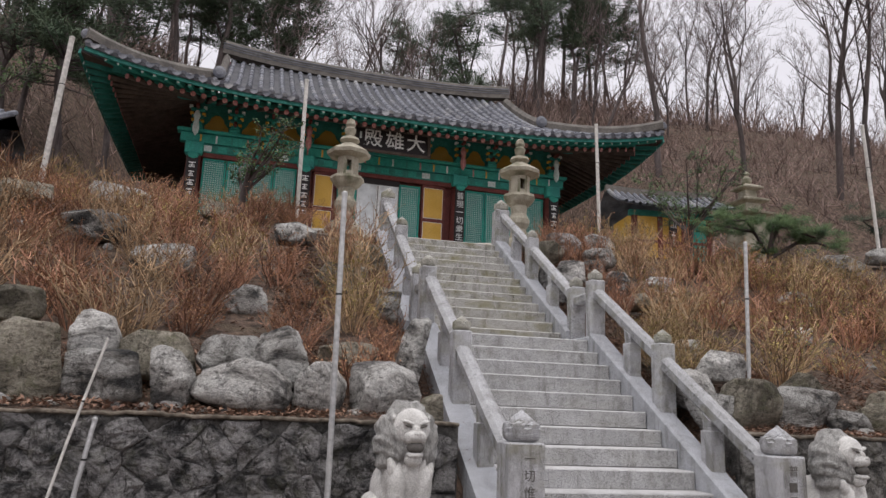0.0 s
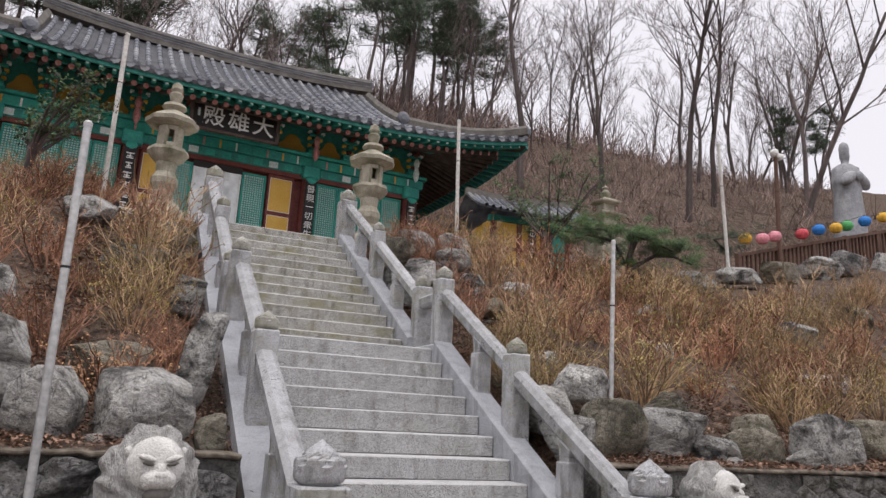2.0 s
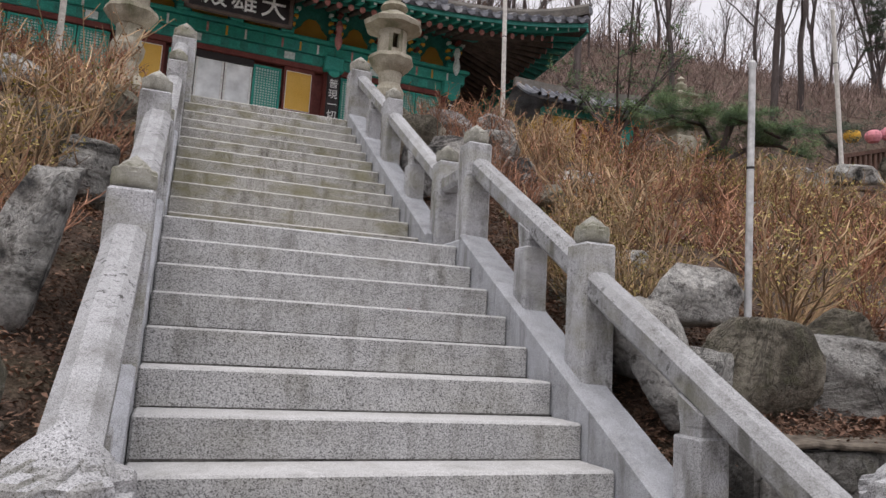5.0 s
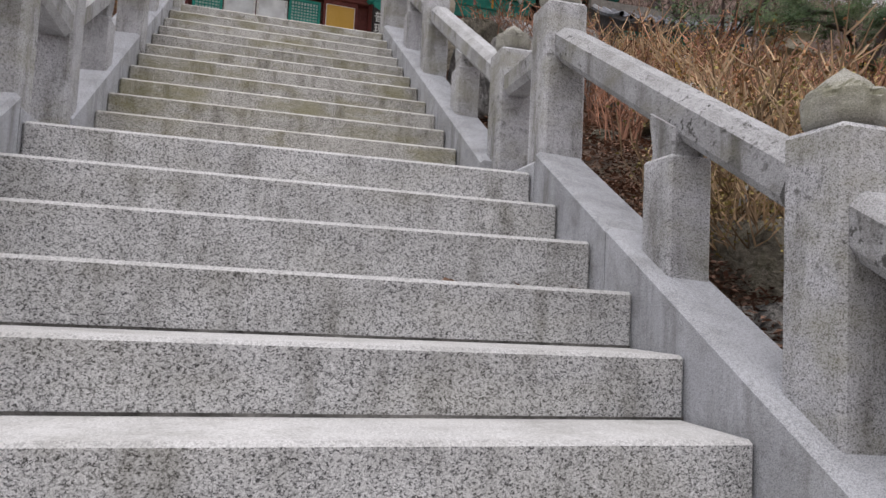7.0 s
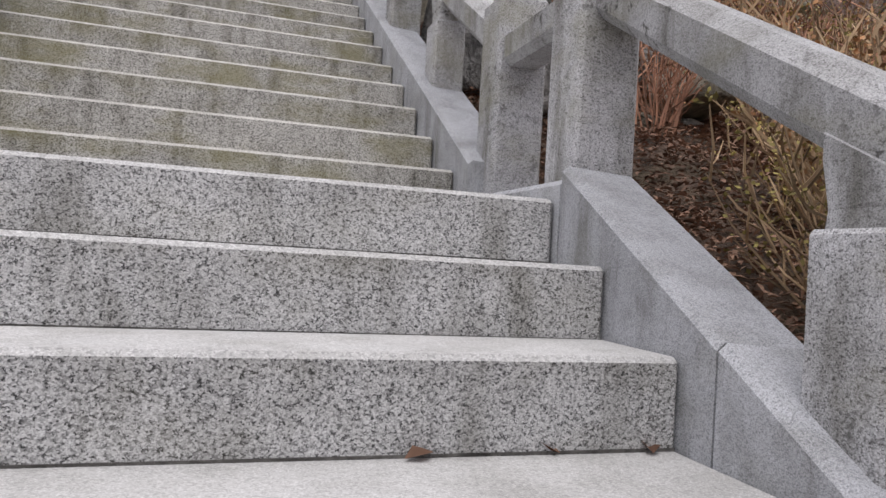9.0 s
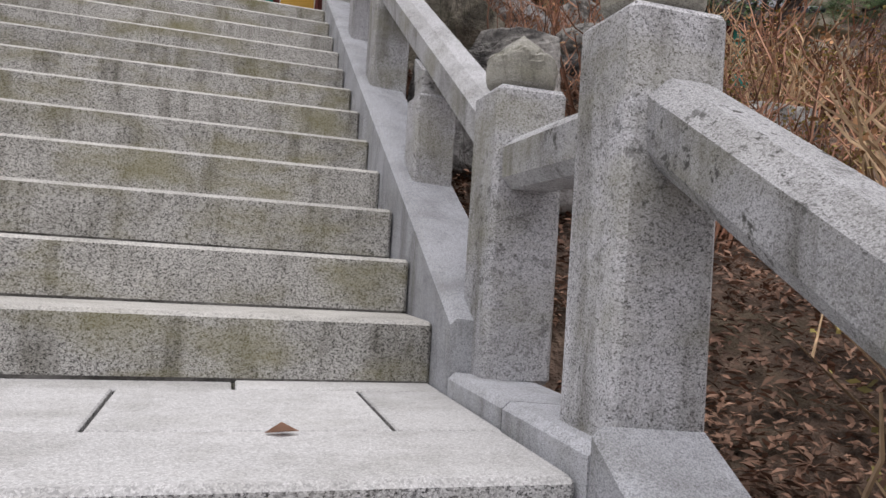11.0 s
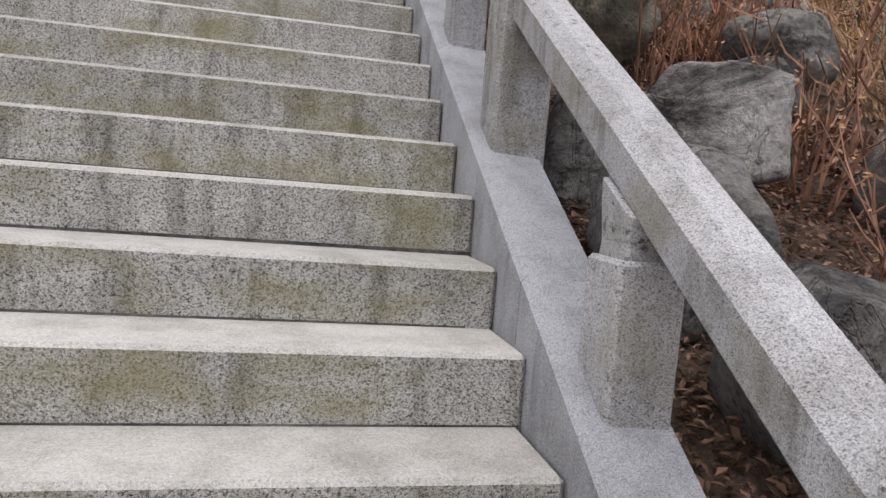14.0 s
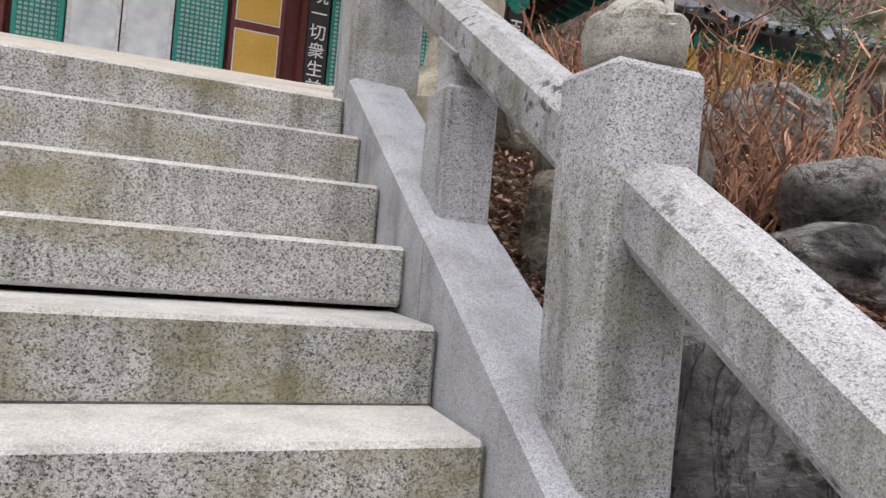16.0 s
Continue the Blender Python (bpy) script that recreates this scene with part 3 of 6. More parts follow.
def boulder(x, y, z, sx, sy, sz, k, seed, tilt=0.0, label="rough grey boulder set in the slope", sub=4):
    """A quarried boulder: a ball cut by random planes and roughened. z is its top."""
    r = random.Random(seed)
    bm = bmesh.new()
    bmesh.ops.create_icosphere(bm, subdivisions=sub, radius=1.0)
    planes = []
    for _ in range(9):
        n = Vector((r.uniform(-1, 1), r.uniform(-1, 1), r.uniform(-0.6, 1))).normalized()
        planes.append((n, r.uniform(0.62, 0.9)))
    for ax in ((0, -1, 0), (0, 0, 1), (1, 0, 0), (-1, 0, 0)):
        planes.append(((Vector(ax) + Vector((r.uniform(-0.25, 0.25), r.uniform(-0.25, 0.25), r.uniform(-0.25, 0.25)))).normalized(), r.uniform(0.7, 0.86)))
    for v in bm.verts:
        p = v.co.copy()
        p = p.lerp(p / max(abs(p.x), abs(p.y), abs(p.z)), 0.38)
        for n, d in planes:
            q = p.dot(n)
            if q > d:
                p -= n * (q - d)
        p *= 1 + 0.05 * noise.noise(p * 2.3 + Vector((seed, 0, 0))) + 0.03 * noise.noise(p * 6 + Vector((0, seed, 0))) + 0.028 * abs(noise.noise(p * 12 + Vector((seed, seed, 0))))
        v.co = p
    mn = [min(v.co[i] for v in bm.verts) for i in range(3)]
    mx = [max(v.co[i] for v in bm.verts) for i in range(3)]
    for v in bm.verts:
        v.co = Vector([((v.co[i] - mn[i]) / (mx[i] - mn[i]) - 0.5) * s for i, s in enumerate((sx, sy, sz))])
    for f in bm.faces:
        f.smooth = True
    ob = part("boulder", bm, M_ROCK[k])
    ob.matrix_basis = pose(x, y, z - sz / 2, 0, tilt, r.uniform(-8, 8))
    return tagged(ob, label, "boulder", "boulders on the slope")


BLABEL = ("pale banded grey boulder on the retaining wall", "dark smooth boulder in the slope", "mossy brown boulder on the slope", "pale rough boulder in the slope")
ROCKS = [  # x, y, top, width, depth, height, stone, tilt
    (-5.42, 9.6, 2.33, 0.72, 0.6, 0.85, 2, 0), (-4.71, 9.55, 2.08, 0.72, 0.55, 0.52, 0, 0), (-4.91, 9.95, 2.48, 0.46, 0.5, 0.55, 3, 5),
    (-4.34, 10.0, 2.31, 0.76, 0.5, 0.5, 2, 0), (-4.11, 9.48, 2.15, 0.41, 0.42, 0.6, 3, -4), (-3.48, 9.52, 2.05, 0.97, 0.6, 0.5, 3, 8),
    (-3.67, 10.02, 2.33, 0.66, 0.5, 0.6, 0, 0), (-3.14, 9.68, 2.38, 0.52, 0.5, 0.72, 0, -14), (-2.77, 9.5, 2.09, 0.53, 0.46, 0.54, 3, 12),
    (-2.12, 9.55, 2.11, 0.68, 0.55, 0.58, 3, 0), (-1.72, 10.45, 2.72, 0.3, 0.5, 1.0, 0, 14), (-1.66, 9.45, 1.8, 0.24, 0.3, 0.3, 2, 0),
    (-2.4, 10.6, 2.35, 0.7, 0.5, 0.35, 2, 0), (-6.6, 9.8, 2.2, 0.9, 0.7, 0.7, 0, 0), (-7.6, 9.7, 2.1, 0.8, 0.7, 0.6, 3, 0),
    (-5.9, 10.6, 2.75, 0.6, 0.5, 0.4, 2, 0), (-3.6, 12.1, 3.15, 0.6, 0.4, 0.45, 0, 10), (-4.9, 13.4, 3.85, 0.9, 0.5, 0.45, 0, 0), (-2.3, 13.2, 3.75, 0.8, 0.5, 0.5, 2, 0),
    (-6.2, 14.6, 4.55, 1.0, 0.6, 0.5, 0, 5), (-7.6, 15.6, 5.2, 1.0, 0.7, 0.6, 2, 0), (-3.0, 15.6, 4.9, 0.8, 0.5, 0.45, 0, 0), (-1.75, 14.6, 4.45, 0.6, 0.5, 0.6, 2, 0),
    (-1.7, 12.4, 3.3, 0.4, 0.5, 0.5, 0, 0), (-8.9, 14.0, 4.6, 0.8, 0.7, 0.6, 1, 0), (-6.4, 17.2, 5.7, 1.1, 0.7, 0.5, 0, 0), (-4.4, 17.0, 5.5, 0.8, 0.5, 0.4, 2, 0),
    (1.64, 9.72, 1.98, 0.5, 0.5, 0.5, 0, 0), (1.6, 10.02, 2.24, 0.56, 0.5, 0.5, 3, 0), (2.02, 9.62, 2.12, 0.7, 0.5, 0.6, 2, 4), (2.1, 10.25, 2.5, 0.66, 0.5, 0.42, 3, 0), (2.78, 9.66, 2.08, 0.86, 0.55, 0.56, 0, 0),
    (3.2, 9.5, 1.82, 0.52, 0.4, 0.36, 0, 12), (3.85, 9.6, 1.93, 0.74, 0.5, 0.46, 2, 0), (4.3, 9.95, 2.08, 0.55, 0.5, 0.5, 2, 0), (5.0, 9.65, 2.1, 0.9, 0.55, 0.66, 3, 10), (4.46, 9.42, 1.72, 0.48, 0.3, 0.26, 0, 0), (3.05, 10.0, 2.26, 0.48, 0.45, 0.45, 2, 0),
        (6.0, 9.8, 2.1, 0.8, 0.6, 0.55, 2, 0), (6.9, 9.8, 2.0, 0.8, 0.6, 0.5, 3, 0), (7.9, 9.8, 2.1, 0.8, 0.6, 0.55, 0, 0), (9.0, 9.8, 2.1, 0.9, 0.6, 0.55, 2, 0), (10.2, 9.8, 2.1, 0.9, 0.6, 0.55, 0, 0),
    (2.25, 11.4, 2.72, 0.62, 0.5, 0.3, 3, 0), (1.88, 14.3, 4.32, 0.52, 0.5, 0.42, 3, 0), (1.8, 11.0, 2.47, 0.5, 0.85, 0.6, 2, 0), (1.62, 10.66, 2.08, 0.34, 0.4, 0.3, 3, 0), (2.75, 15.25, 4.62, 0.55, 0.4, 0.35, 0, 4), (1.64, 14.55, 4.24, 0.64, 0.56, 0.7, 1, 0), (1.64, 14.0, 4.02, 0.64, 0.6, 0.65, 1, 5), (1.68, 13.4, 3.72, 0.46, 0.5, 0.5, 1, -5),
    (1.95, 15.5, 5.0, 0.7, 0.45, 0.5, 2, 0), (2.75, 14.1, 4.2, 0.45, 0.5, 0.5, 0, 10), (3.05, 15.5, 4.9, 0.75, 0.5, 0.4, 0, -6), (1.66, 15.35, 4.7, 0.4, 0.5, 0.5, 2, 0), (2.6, 13.2, 3.65, 0.5, 0.5, 0.3, 2, 0),
    (2.6, 16.3, 5.4, 0.8, 0.5, 0.55, 1, 0), (3.4, 16.2, 5.35, 0.7, 0.5, 0.5, 0, 0), (1.85, 16.4, 5.3, 0.5, 0.5, 0.5, 2, 0), (3.7, 14.4, 4.2, 0.7, 0.5, 0.4, 0, 0), (5.0, 12.4, 3.15, 0.7, 0.5, 0.3, 3, 0),
    (6.6, 14.2, 4.1, 0.9, 0.6, 0.4, 0, 0), (8.4, 15.8, 5.0, 0.9, 0.6, 0.4, 2, 0), (9.8, 16.6, 5.55, 1.2, 0.6, 0.4, 0, 0), (11.6, 16.9, 6.0, 1.3, 0.7, 0.5, 0, 0), (13.4, 17.2, 6.4, 1.4, 0.7, 0.6, 2, 0), (15.4, 17.6, 6.9, 1.4, 0.8, 0.7, 0, 0), (17.2, 18.0, 7.4, 1.5, 0.8, 0.8, 1, 0),
    (9.4, 13.6, 4.0, 1.0, 0.7, 0.4, 0, 0), (12.2, 14.4, 4.7, 1.2, 0.7, 0.5, 2, 0), (7.2, 11.4, 2.8, 0.8, 0.6, 0.35, 0, 0)]
for i, (x, y, z, sx, sy, sz, k, tl) in enumerate(ROCKS):
    boulder(x, y, z, sx, sy, sz, k, i + 1, tl, BLABEL[k])

rk = random.Random(8)
for i in range(46):
    x = rk.choice((-1, 1)) * rk.uniform(1.6, 7.5)
    y = rk.uniform(9.25, 9.5) if i < 26 else rk.uniform(10.5, 16)
    w = rk.uniform(0.1, 0.26)
    boulder(x, y, land(x, y) + w * 0.4, w, w * 0.8, w * 0.75, rk.choice((0, 0, 2, 3)), 100 + i, 0, "small broken stone on the slope", 2)


def clip_cell(poly, m, d):
    """Keeps the side of a polygon nearer to the origin than the line through m across d."""
    out = []
    for a, b in zip(poly, poly[1:] + poly[:1]):
        fa, fb = (a[0] - m[0]) * d[0] + (a[1] - m[1]) * d[1], (b[0] - m[0]) * d[0] + (b[1] - m[1]) * d[1]
        if fa <= 0:
            out.append(a)
        if fa * fb < 0:
            t = fa / (fa - fb)
            out.append((a[0] + (b[0] - a[0]) * t, a[1] + (b[1] - a[1]) * t))
    return out


def wall_stone(poly, seed, rough):
    """One rubble stone filling its cell: sunken joint, broken face."""
    bm = bmesh.new()
    c = (sum(p[0] for p in poly) / len(poly), sum(p[1] for p in poly) / len(poly))
    edge = []
    for a, b in zip(poly, poly[1:] + poly[:1]):
        n = max(1, int(math.hypot(a[0] - b[0], a[1] - b[1]) / 0.07))
        edge += [(a[0] + (b[0] - a[0]) * i / n, a[1] + (b[1] - a[1]) * i / n) for i in range(n)]
    rings = []
    for f, y in ((1.01, 0.004), (0.985, -0.012), (0.84, -0.024), (0.5, -0.03)):
        ring = []
        for x, z in edge:
            px, pz = c[0] + (x - c[0]) * f, c[1] + (z - c[1]) * f
            w = noise.noise((px * 6, pz * 6, 2)) * rough + noise.noise((px * 19, pz * 19, 5)) * rough * 0.6 + 0.012 * math.sin(seed * 5)
            ring.append(bm.verts.new((px + 0.012 * noise.noise((px * 16, pz * 16, 3)), y - w, pz + 0.012 * noise.noise((px * 16, pz * 16, 8)))))
        rings.append(ring)
    m = len(edge)
    for a, b in zip(rings, rings[1:]):
        for i in range(m):
            bm.faces.new((a[i], a[(i + 1) % m], b[(i + 1) % m], b[i]))
    v = bm.verts.new((c[0], -0.03 - rough * noise.noise((c[0] * 6, c[1] * 6, 2)) - 0.012 * math.sin(seed * 5), c[1]))
    for i in range(m):
        bm.faces.new((rings[-1][i], rings[-1][(i + 1) % m], v))
    bmesh.ops.recalc_face_normals(bm, faces=bm.faces)
    return bm


for name, x0, x1 in (("retaining_wall_west", -12.0, -1.5), ("retaining_wall_east", 1.42, 13.0)):
    w = tagged(part(name, boxed(x0, x1, 8.98, 9.2, 0.2, 1.5), M_MORTAR), "dark rubble retaining wall with a concrete ledge", "retaining wall", kind="structure")
    cap = part("ledge", boxed(x0, x1, 8.925, 9.3, 1.5, 1.533, 0.01), M_CAP, w)
    bmesh_cap = bmesh.new()
    bmesh_cap.from_mesh(cap.data)
    bmesh.ops.subdivide_edges(bmesh_cap, edges=[e for e in bmesh_cap.edges if abs(e.verts[0].co.x - e.verts[1].co.x) > 5], cuts=160)
    for v in bmesh_cap.verts:
        v.co.z += 0.02 * noise.noise((v.co.x * 2, 0, 0)) + 0.014 * noise.noise((v.co.x * 9, v.co.z * 4, 0))
        v.co.y += 0.03 * noise.noise((v.co.x * 3, 5, 0)) + 0.02 * noise.noise((v.co.x * 11, v.co.z * 9, 0))
    bmesh_cap.to_mesh(cap.data)
    bmesh_cap.free()

# ---- shrubs ----


def shrub_mesh(seed, h, n, spread_, leaves, leaf=0.024):
    r = random.Random(seed)
    V, Fc, LV, LF = [], [], [], []
    for _ in range(n):
        a, q = r.uniform(0, 6.283), r.uniform(0, 0.14)
        p = Vector((q * math.cos(a), q * math.sin(a), -0.08))
        k = r.uniform(0.1, spread_)
        d = Vector((math.cos(a) * k, math.sin(a) * k, 1)).normalized()
        L = h * r.uniform(0.6, 1.1) * (1 - 0.15 * k)
        pts = [p]
        for i in range(4):
            d = (d + Vector((r.uniform(-0.17, 0.17), r.uniform(-0.17, 0.17), r.uniform(-0.05, 0.1)))).normalized()
            pts.append(pts[-1] + d * L / 4)
        w = r.uniform(0.006, 0.0105)
        tube(V, Fc, pts, [w, w * 0.9, w * 0.75, w * 0.55, 0.0018], 3)
        tips = [(pts[i] + (pts[i + 1] - pts[i]) * r.random()) for i in (2, 3, 3)]
        for _ in range(5):
            i = r.randint(1, 3)
            s = pts[i] + (pts[i + 1] - pts[i]) * r.random()
            e = (d * 0.6 + Vector((r.uniform(-1, 1), r.uniform(-1, 1), r.uniform(-0.1, 0.6)))).normalized()
            l2 = L * r.uniform(0.15, 0.36)
            mid = s + e * l2 * 0.5
            end = mid + (e + Vector((r.uniform(-0.3, 0.3), r.uniform(-0.3, 0.3), 0.45))).normalized() * l2 * 0.5
            tube(V, Fc, [s, mid, end], [0.0055, 0.0048, 0.0026], 3)
            tips += [mid, end, end]
        for _ in range(leaves):
            c = r.choice(tips) + Vector((r.uniform(-0.025, 0.025), r.uniform(-0.025, 0.025), r.uniform(-0.025, 0.025)))
            u = Vector((r.uniform(-1, 1), r.uniform(-1, 1), r.uniform(-0.3, 1))).normalized() * leaf * r.uniform(0.6, 1.3)
            s = u.orthogonal().normalized() * leaf * 0.36
            b = len(LV)
            LV += [c, c + u * 0.5 + s, c + u, c + u * 0.5 - s]
            LF.append((b, b + 1, b + 2, b + 3))
    return V, Fc, LV, LF


SHRUBS = []
for i, (h, n, sp, lv, tk, bk, lab) in enumerate(((0.85, 38, 0.9, 20, 0, 0, "leafless reddish-brown shrub on the slope"), (0.95, 38, 0.8, 24, 1, 1, "tan shrub budding yellow-green on the slope"), (0.7, 36, 1.15, 22, 0, 0, "low reddish-brown shrub with dry leaves"),
                                                   (1.05, 36, 0.75, 16, 1, 0, "tall tan leafless shrub on the slope"), (0.8, 36, 1.0, 24, 0, 1, "reddish shrub with a few green buds"), (1.2, 18, 0.4, 8, 0, 0, "tall thin red-brown shrub by the stairs"))):
    V, Fc, LV, LF = shrub_mesh(40 + i, h, n, sp, lv)
    me = bpy.data.meshes.new("shrub")
    me.from_pydata([tuple(v) for v in V], [], Fc)
    me.materials.append(M_TWIG[tk])
    ml = bpy.data.meshes.new("leaves")
    ml.from_pydata([tuple(v) for v in LV], [], LF)
    ml.materials.append(M_BUD[bk])
    SHRUBS.append((me, ml, lab))


def shrub(k, x, y, s, turn, z=None):
    me, ml, lab = SHRUBS[k]
    ob = new("shrub", me)
    ob.matrix_basis = Matrix.Translation((x, y, (land(x, y) if z is None else z) - 0.02)) @ Matrix.Rotation(turn, 4, "Z") @ Matrix.Diagonal((s * 1.1, s * 1.1, s, 1))
    lf = new("leaves", ml)
    lf.parent = ob
    return tagged(ob, lab, "shrub", "shrubs on the slope")


r = random.Random(11)
placed = []
tries = 0
while len(placed) < 178 and tries < 9000:
    tries += 1
    x, y = r.uniform(-11, 15), r.uniform(10.2, 20)
    if abs(x - XC) < 1.9 or (11.8 < y < 12.7 and 0 < x < 2.6) or (y > 16.4 and -2.9 < x < 2.9) or (x > 9 and y > 17.0) or (4.0 < x < 9.8 and y > 16.2) or (y > 19 and abs(x) < 6.2):
        continue
    if any(abs(x - q[0]) < q[3] * 0.55 + 0.12 and abs(y - q[1]) < 0.5 for q in ROCKS):
        continue
    if noise.noise((x * 0.55, y * 0.8, 7)) < -0.2 or (x > 8.5 and y > 15.4):
        continue
    if any((x - a) ** 2 + (y - b) ** 2 < 0.36 for a, b in placed):
        continue
    placed.append((x, y))
    k = r.choice((0, 0, 2, 2, 4, 3, 1)) if x < 0 else r.choice((0, 1, 1, 3, 4, 2, 4))
    if 1.4 < x < 3.2 and y < 12.8:
        k = r.choice((1, 1, 3))
    if 1.4 < x < 2.7 and 12.6 < y < 16.5:
        continue
    shrub(k, x, y, r.uniform(0.75, 1.3), r.uniform(0, 6.28))
for x, y, k, s in ((1.8, 11.2, 1, 0.8), (2.15, 11.6, 1, 0.75), (2.2, 10.95, 1, 0.9), (2.5, 12.1, 3, 0.9), (2.3, 11.5, 3, 1.0), (2.15, 12.9, 5, 0.7), (2.35, 13.7, 5, 0.8), (2.3, 13.0, 5, 0.7), (2.4, 14.4, 5, 0.8), (2.2, 15.4, 5, 0.75), (2.7, 15.7, 0, 0.9), (2.5, 16.6, 0, 1.0), (3.1, 15.8, 5, 0.9), (2.2, 16.2, 0, 0.8), (3.5, 17.0, 0, 1.1), (4.0, 18.0, 1, 1.2), (4.6, 17.6, 3, 1.1), (3.3, 18.2, 0, 1.2), (5.4, 18.4, 1, 1.1), (-1.85, 10.9, 0, 0.75), (-2.3, 10.2, 2, 1.0), (-1.8, 13.4, 2, 0.9), (-2.2, 16.3, 0, 0.9), (-3.0, 16.8, 2, 0.9), (1.9, 10.55, 1, 0.6), (1.75, 10.9, 1, 0.6), (-1.7, 15.6, 4, 0.7), (6.2, 14.7, 4, 1.1), (6.9, 14.6, 1, 1.1), (7.6, 14.8, 4, 1.15), (8.4, 15.0, 1, 1.1)):
    shrub(k, x, y, s, x * 7 + y)

# ---- fallen leaves ----
V, Fc = [], []
for _ in range(85000):
    if r.random() < 0.6:
        x, y = (1 if r.random() < 0.75 else -1) * (1.33 + 1.9 * r.random() ** 1.5) + XC, r.uniform(9.2, 17)
    elif r.random() < 0.55:
        x, y = r.uniform(-8, 9), 9.0 + 1.9 * r.random() ** 1.3
    else:
        x, y = r.uniform(-8, 9), r.uniform(9.2, 18)
    if abs(x - XC) < 1.33:
        continue
    c = Vector((x, y, land(x, y) + r.uniform(0.015, 0.07)))
    u = Vector((r.uniform(-1, 1), r.uniform(-1, 1), r.uniform(-0.35, 0.45))).normalized() * r.uniform(0.01, 0.026) * (1.0 if abs(x) < 2.6 else 1.7)
    s = u.cross(Vector((r.uniform(-0.4, 0.4), r.uniform(-0.4, 0.4), 1))).normalized() * u.length * 0.42
    lift = Vector((0, 0, u.length * 0.3))
    b = len(V)
    V += [c - u, c + s + lift, c + u, c - s + lift * 0.4]
    Fc += [(b, b + 1, b + 2), (b, b + 2, b + 3)]
litter = tagged(raw("leaf_litter", V, Fc, M_DRYLEAF), "brown dead leaves lying on the soil", "leaf litter", kind="stuff")

# ---- poles ----


def pole(name, x, y, z0, top, lean, rad, material, label):
    p = thing(name, Matrix.Translation((x, y, z0)), label, "pole", "poles on the slope")
    V, Fc = [], []
    tube(V, Fc, [Vector((0, 0, -0.15)), Vector((lean[0] * 0.5, lean[1] * 0.5, (top - z0) * 0.5)), Vector((*lean, top - z0))], [rad, rad, rad * 0.95], 10)
    raw("shaft", V, Fc, material, p, True)
    bm = lathed([(rad * 1.05, -0.01), (rad * 1.1, 0.02), (rad * 0.7, 0.035)], 10)
    part("end_cap", bm, material, p).location = (*lean, top - z0)
    bm = lathed([(rad * 1.08, -0.008), (rad * 1.08, 0.008)], 10)
    part("clip", bm, M_DARK, p).location = (lean[0] * 0.7, lean[1] * 0.7, (top - z0) * 0.7)
    return p


pole("steel_pole", -2.69, 8.6, 0.5, 3.5, (-0.04, 0), 0.026, M_STEEL, "thin galvanised steel pole before the wall")
pole("steel_pole", 2.33, 10.0, 1.5, 3.8, (0.06, 0), 0.024, M_STEEL, "thin grey steel pole among the shrubs")
pole("bamboo_pole", -2.95, 18.0, land(-2.95, 18), 8.82, (-0.03, 0), 0.045, M_WPOLE, "tall pale pole before the temple hall")
pole("bamboo_pole", 4.73, 19.0, land(4.73, 19), 9.13, (-0.09, 0), 0.045, M_WPOLE, "tall pale pole before the temple hall")
pole("bamboo_pole", 11.37, 17.0, land(11.37, 17), 9.2, (-0.2, 0), 0.045, M_WPOLE, "tall pale pole on the slope")
pole("bamboo_pole", -8.29, 18.5, land(-8.29, 18.5) - 0.1, 9.30, (0.18, 0), 0.06, M_WPOLE, "leaning pale trunk-like pole")
pole("thin_rod", -4.95, 8.7, 0.45, 2.1, (0.35, 0.2), 0.012, M_WPOLE, "thin pale rod leaning on the wall")
pole("thin_rod", -4.72, 8.75, 0.45, 1.45, (0.12, 0.1), 0.02, M_STEEL, "short steel rod leaning on the wall")
pole("lamp_post", 16.69, 20.0, land(16.7, 20) - 0.1, 10.95, (0.1, 0), 0.07, M_WOOD, "dark post with a small lamp head")
for o, rr in ((0.12, 20), (-0.22, -25)):
    bm = lathed([(0.03, 0), (0.14, 0.1), (0.16, 0.2), (0.02, 0.24)], 10)
    q = part("lamp_head", bm, M_WHITE, bpy.data.objects["lamp_post"], "white lamp head")
    q.matrix_basis = pose(o + 0.1, 0, 4.15, 0, rr + 120, 0)

# ---- lions ----


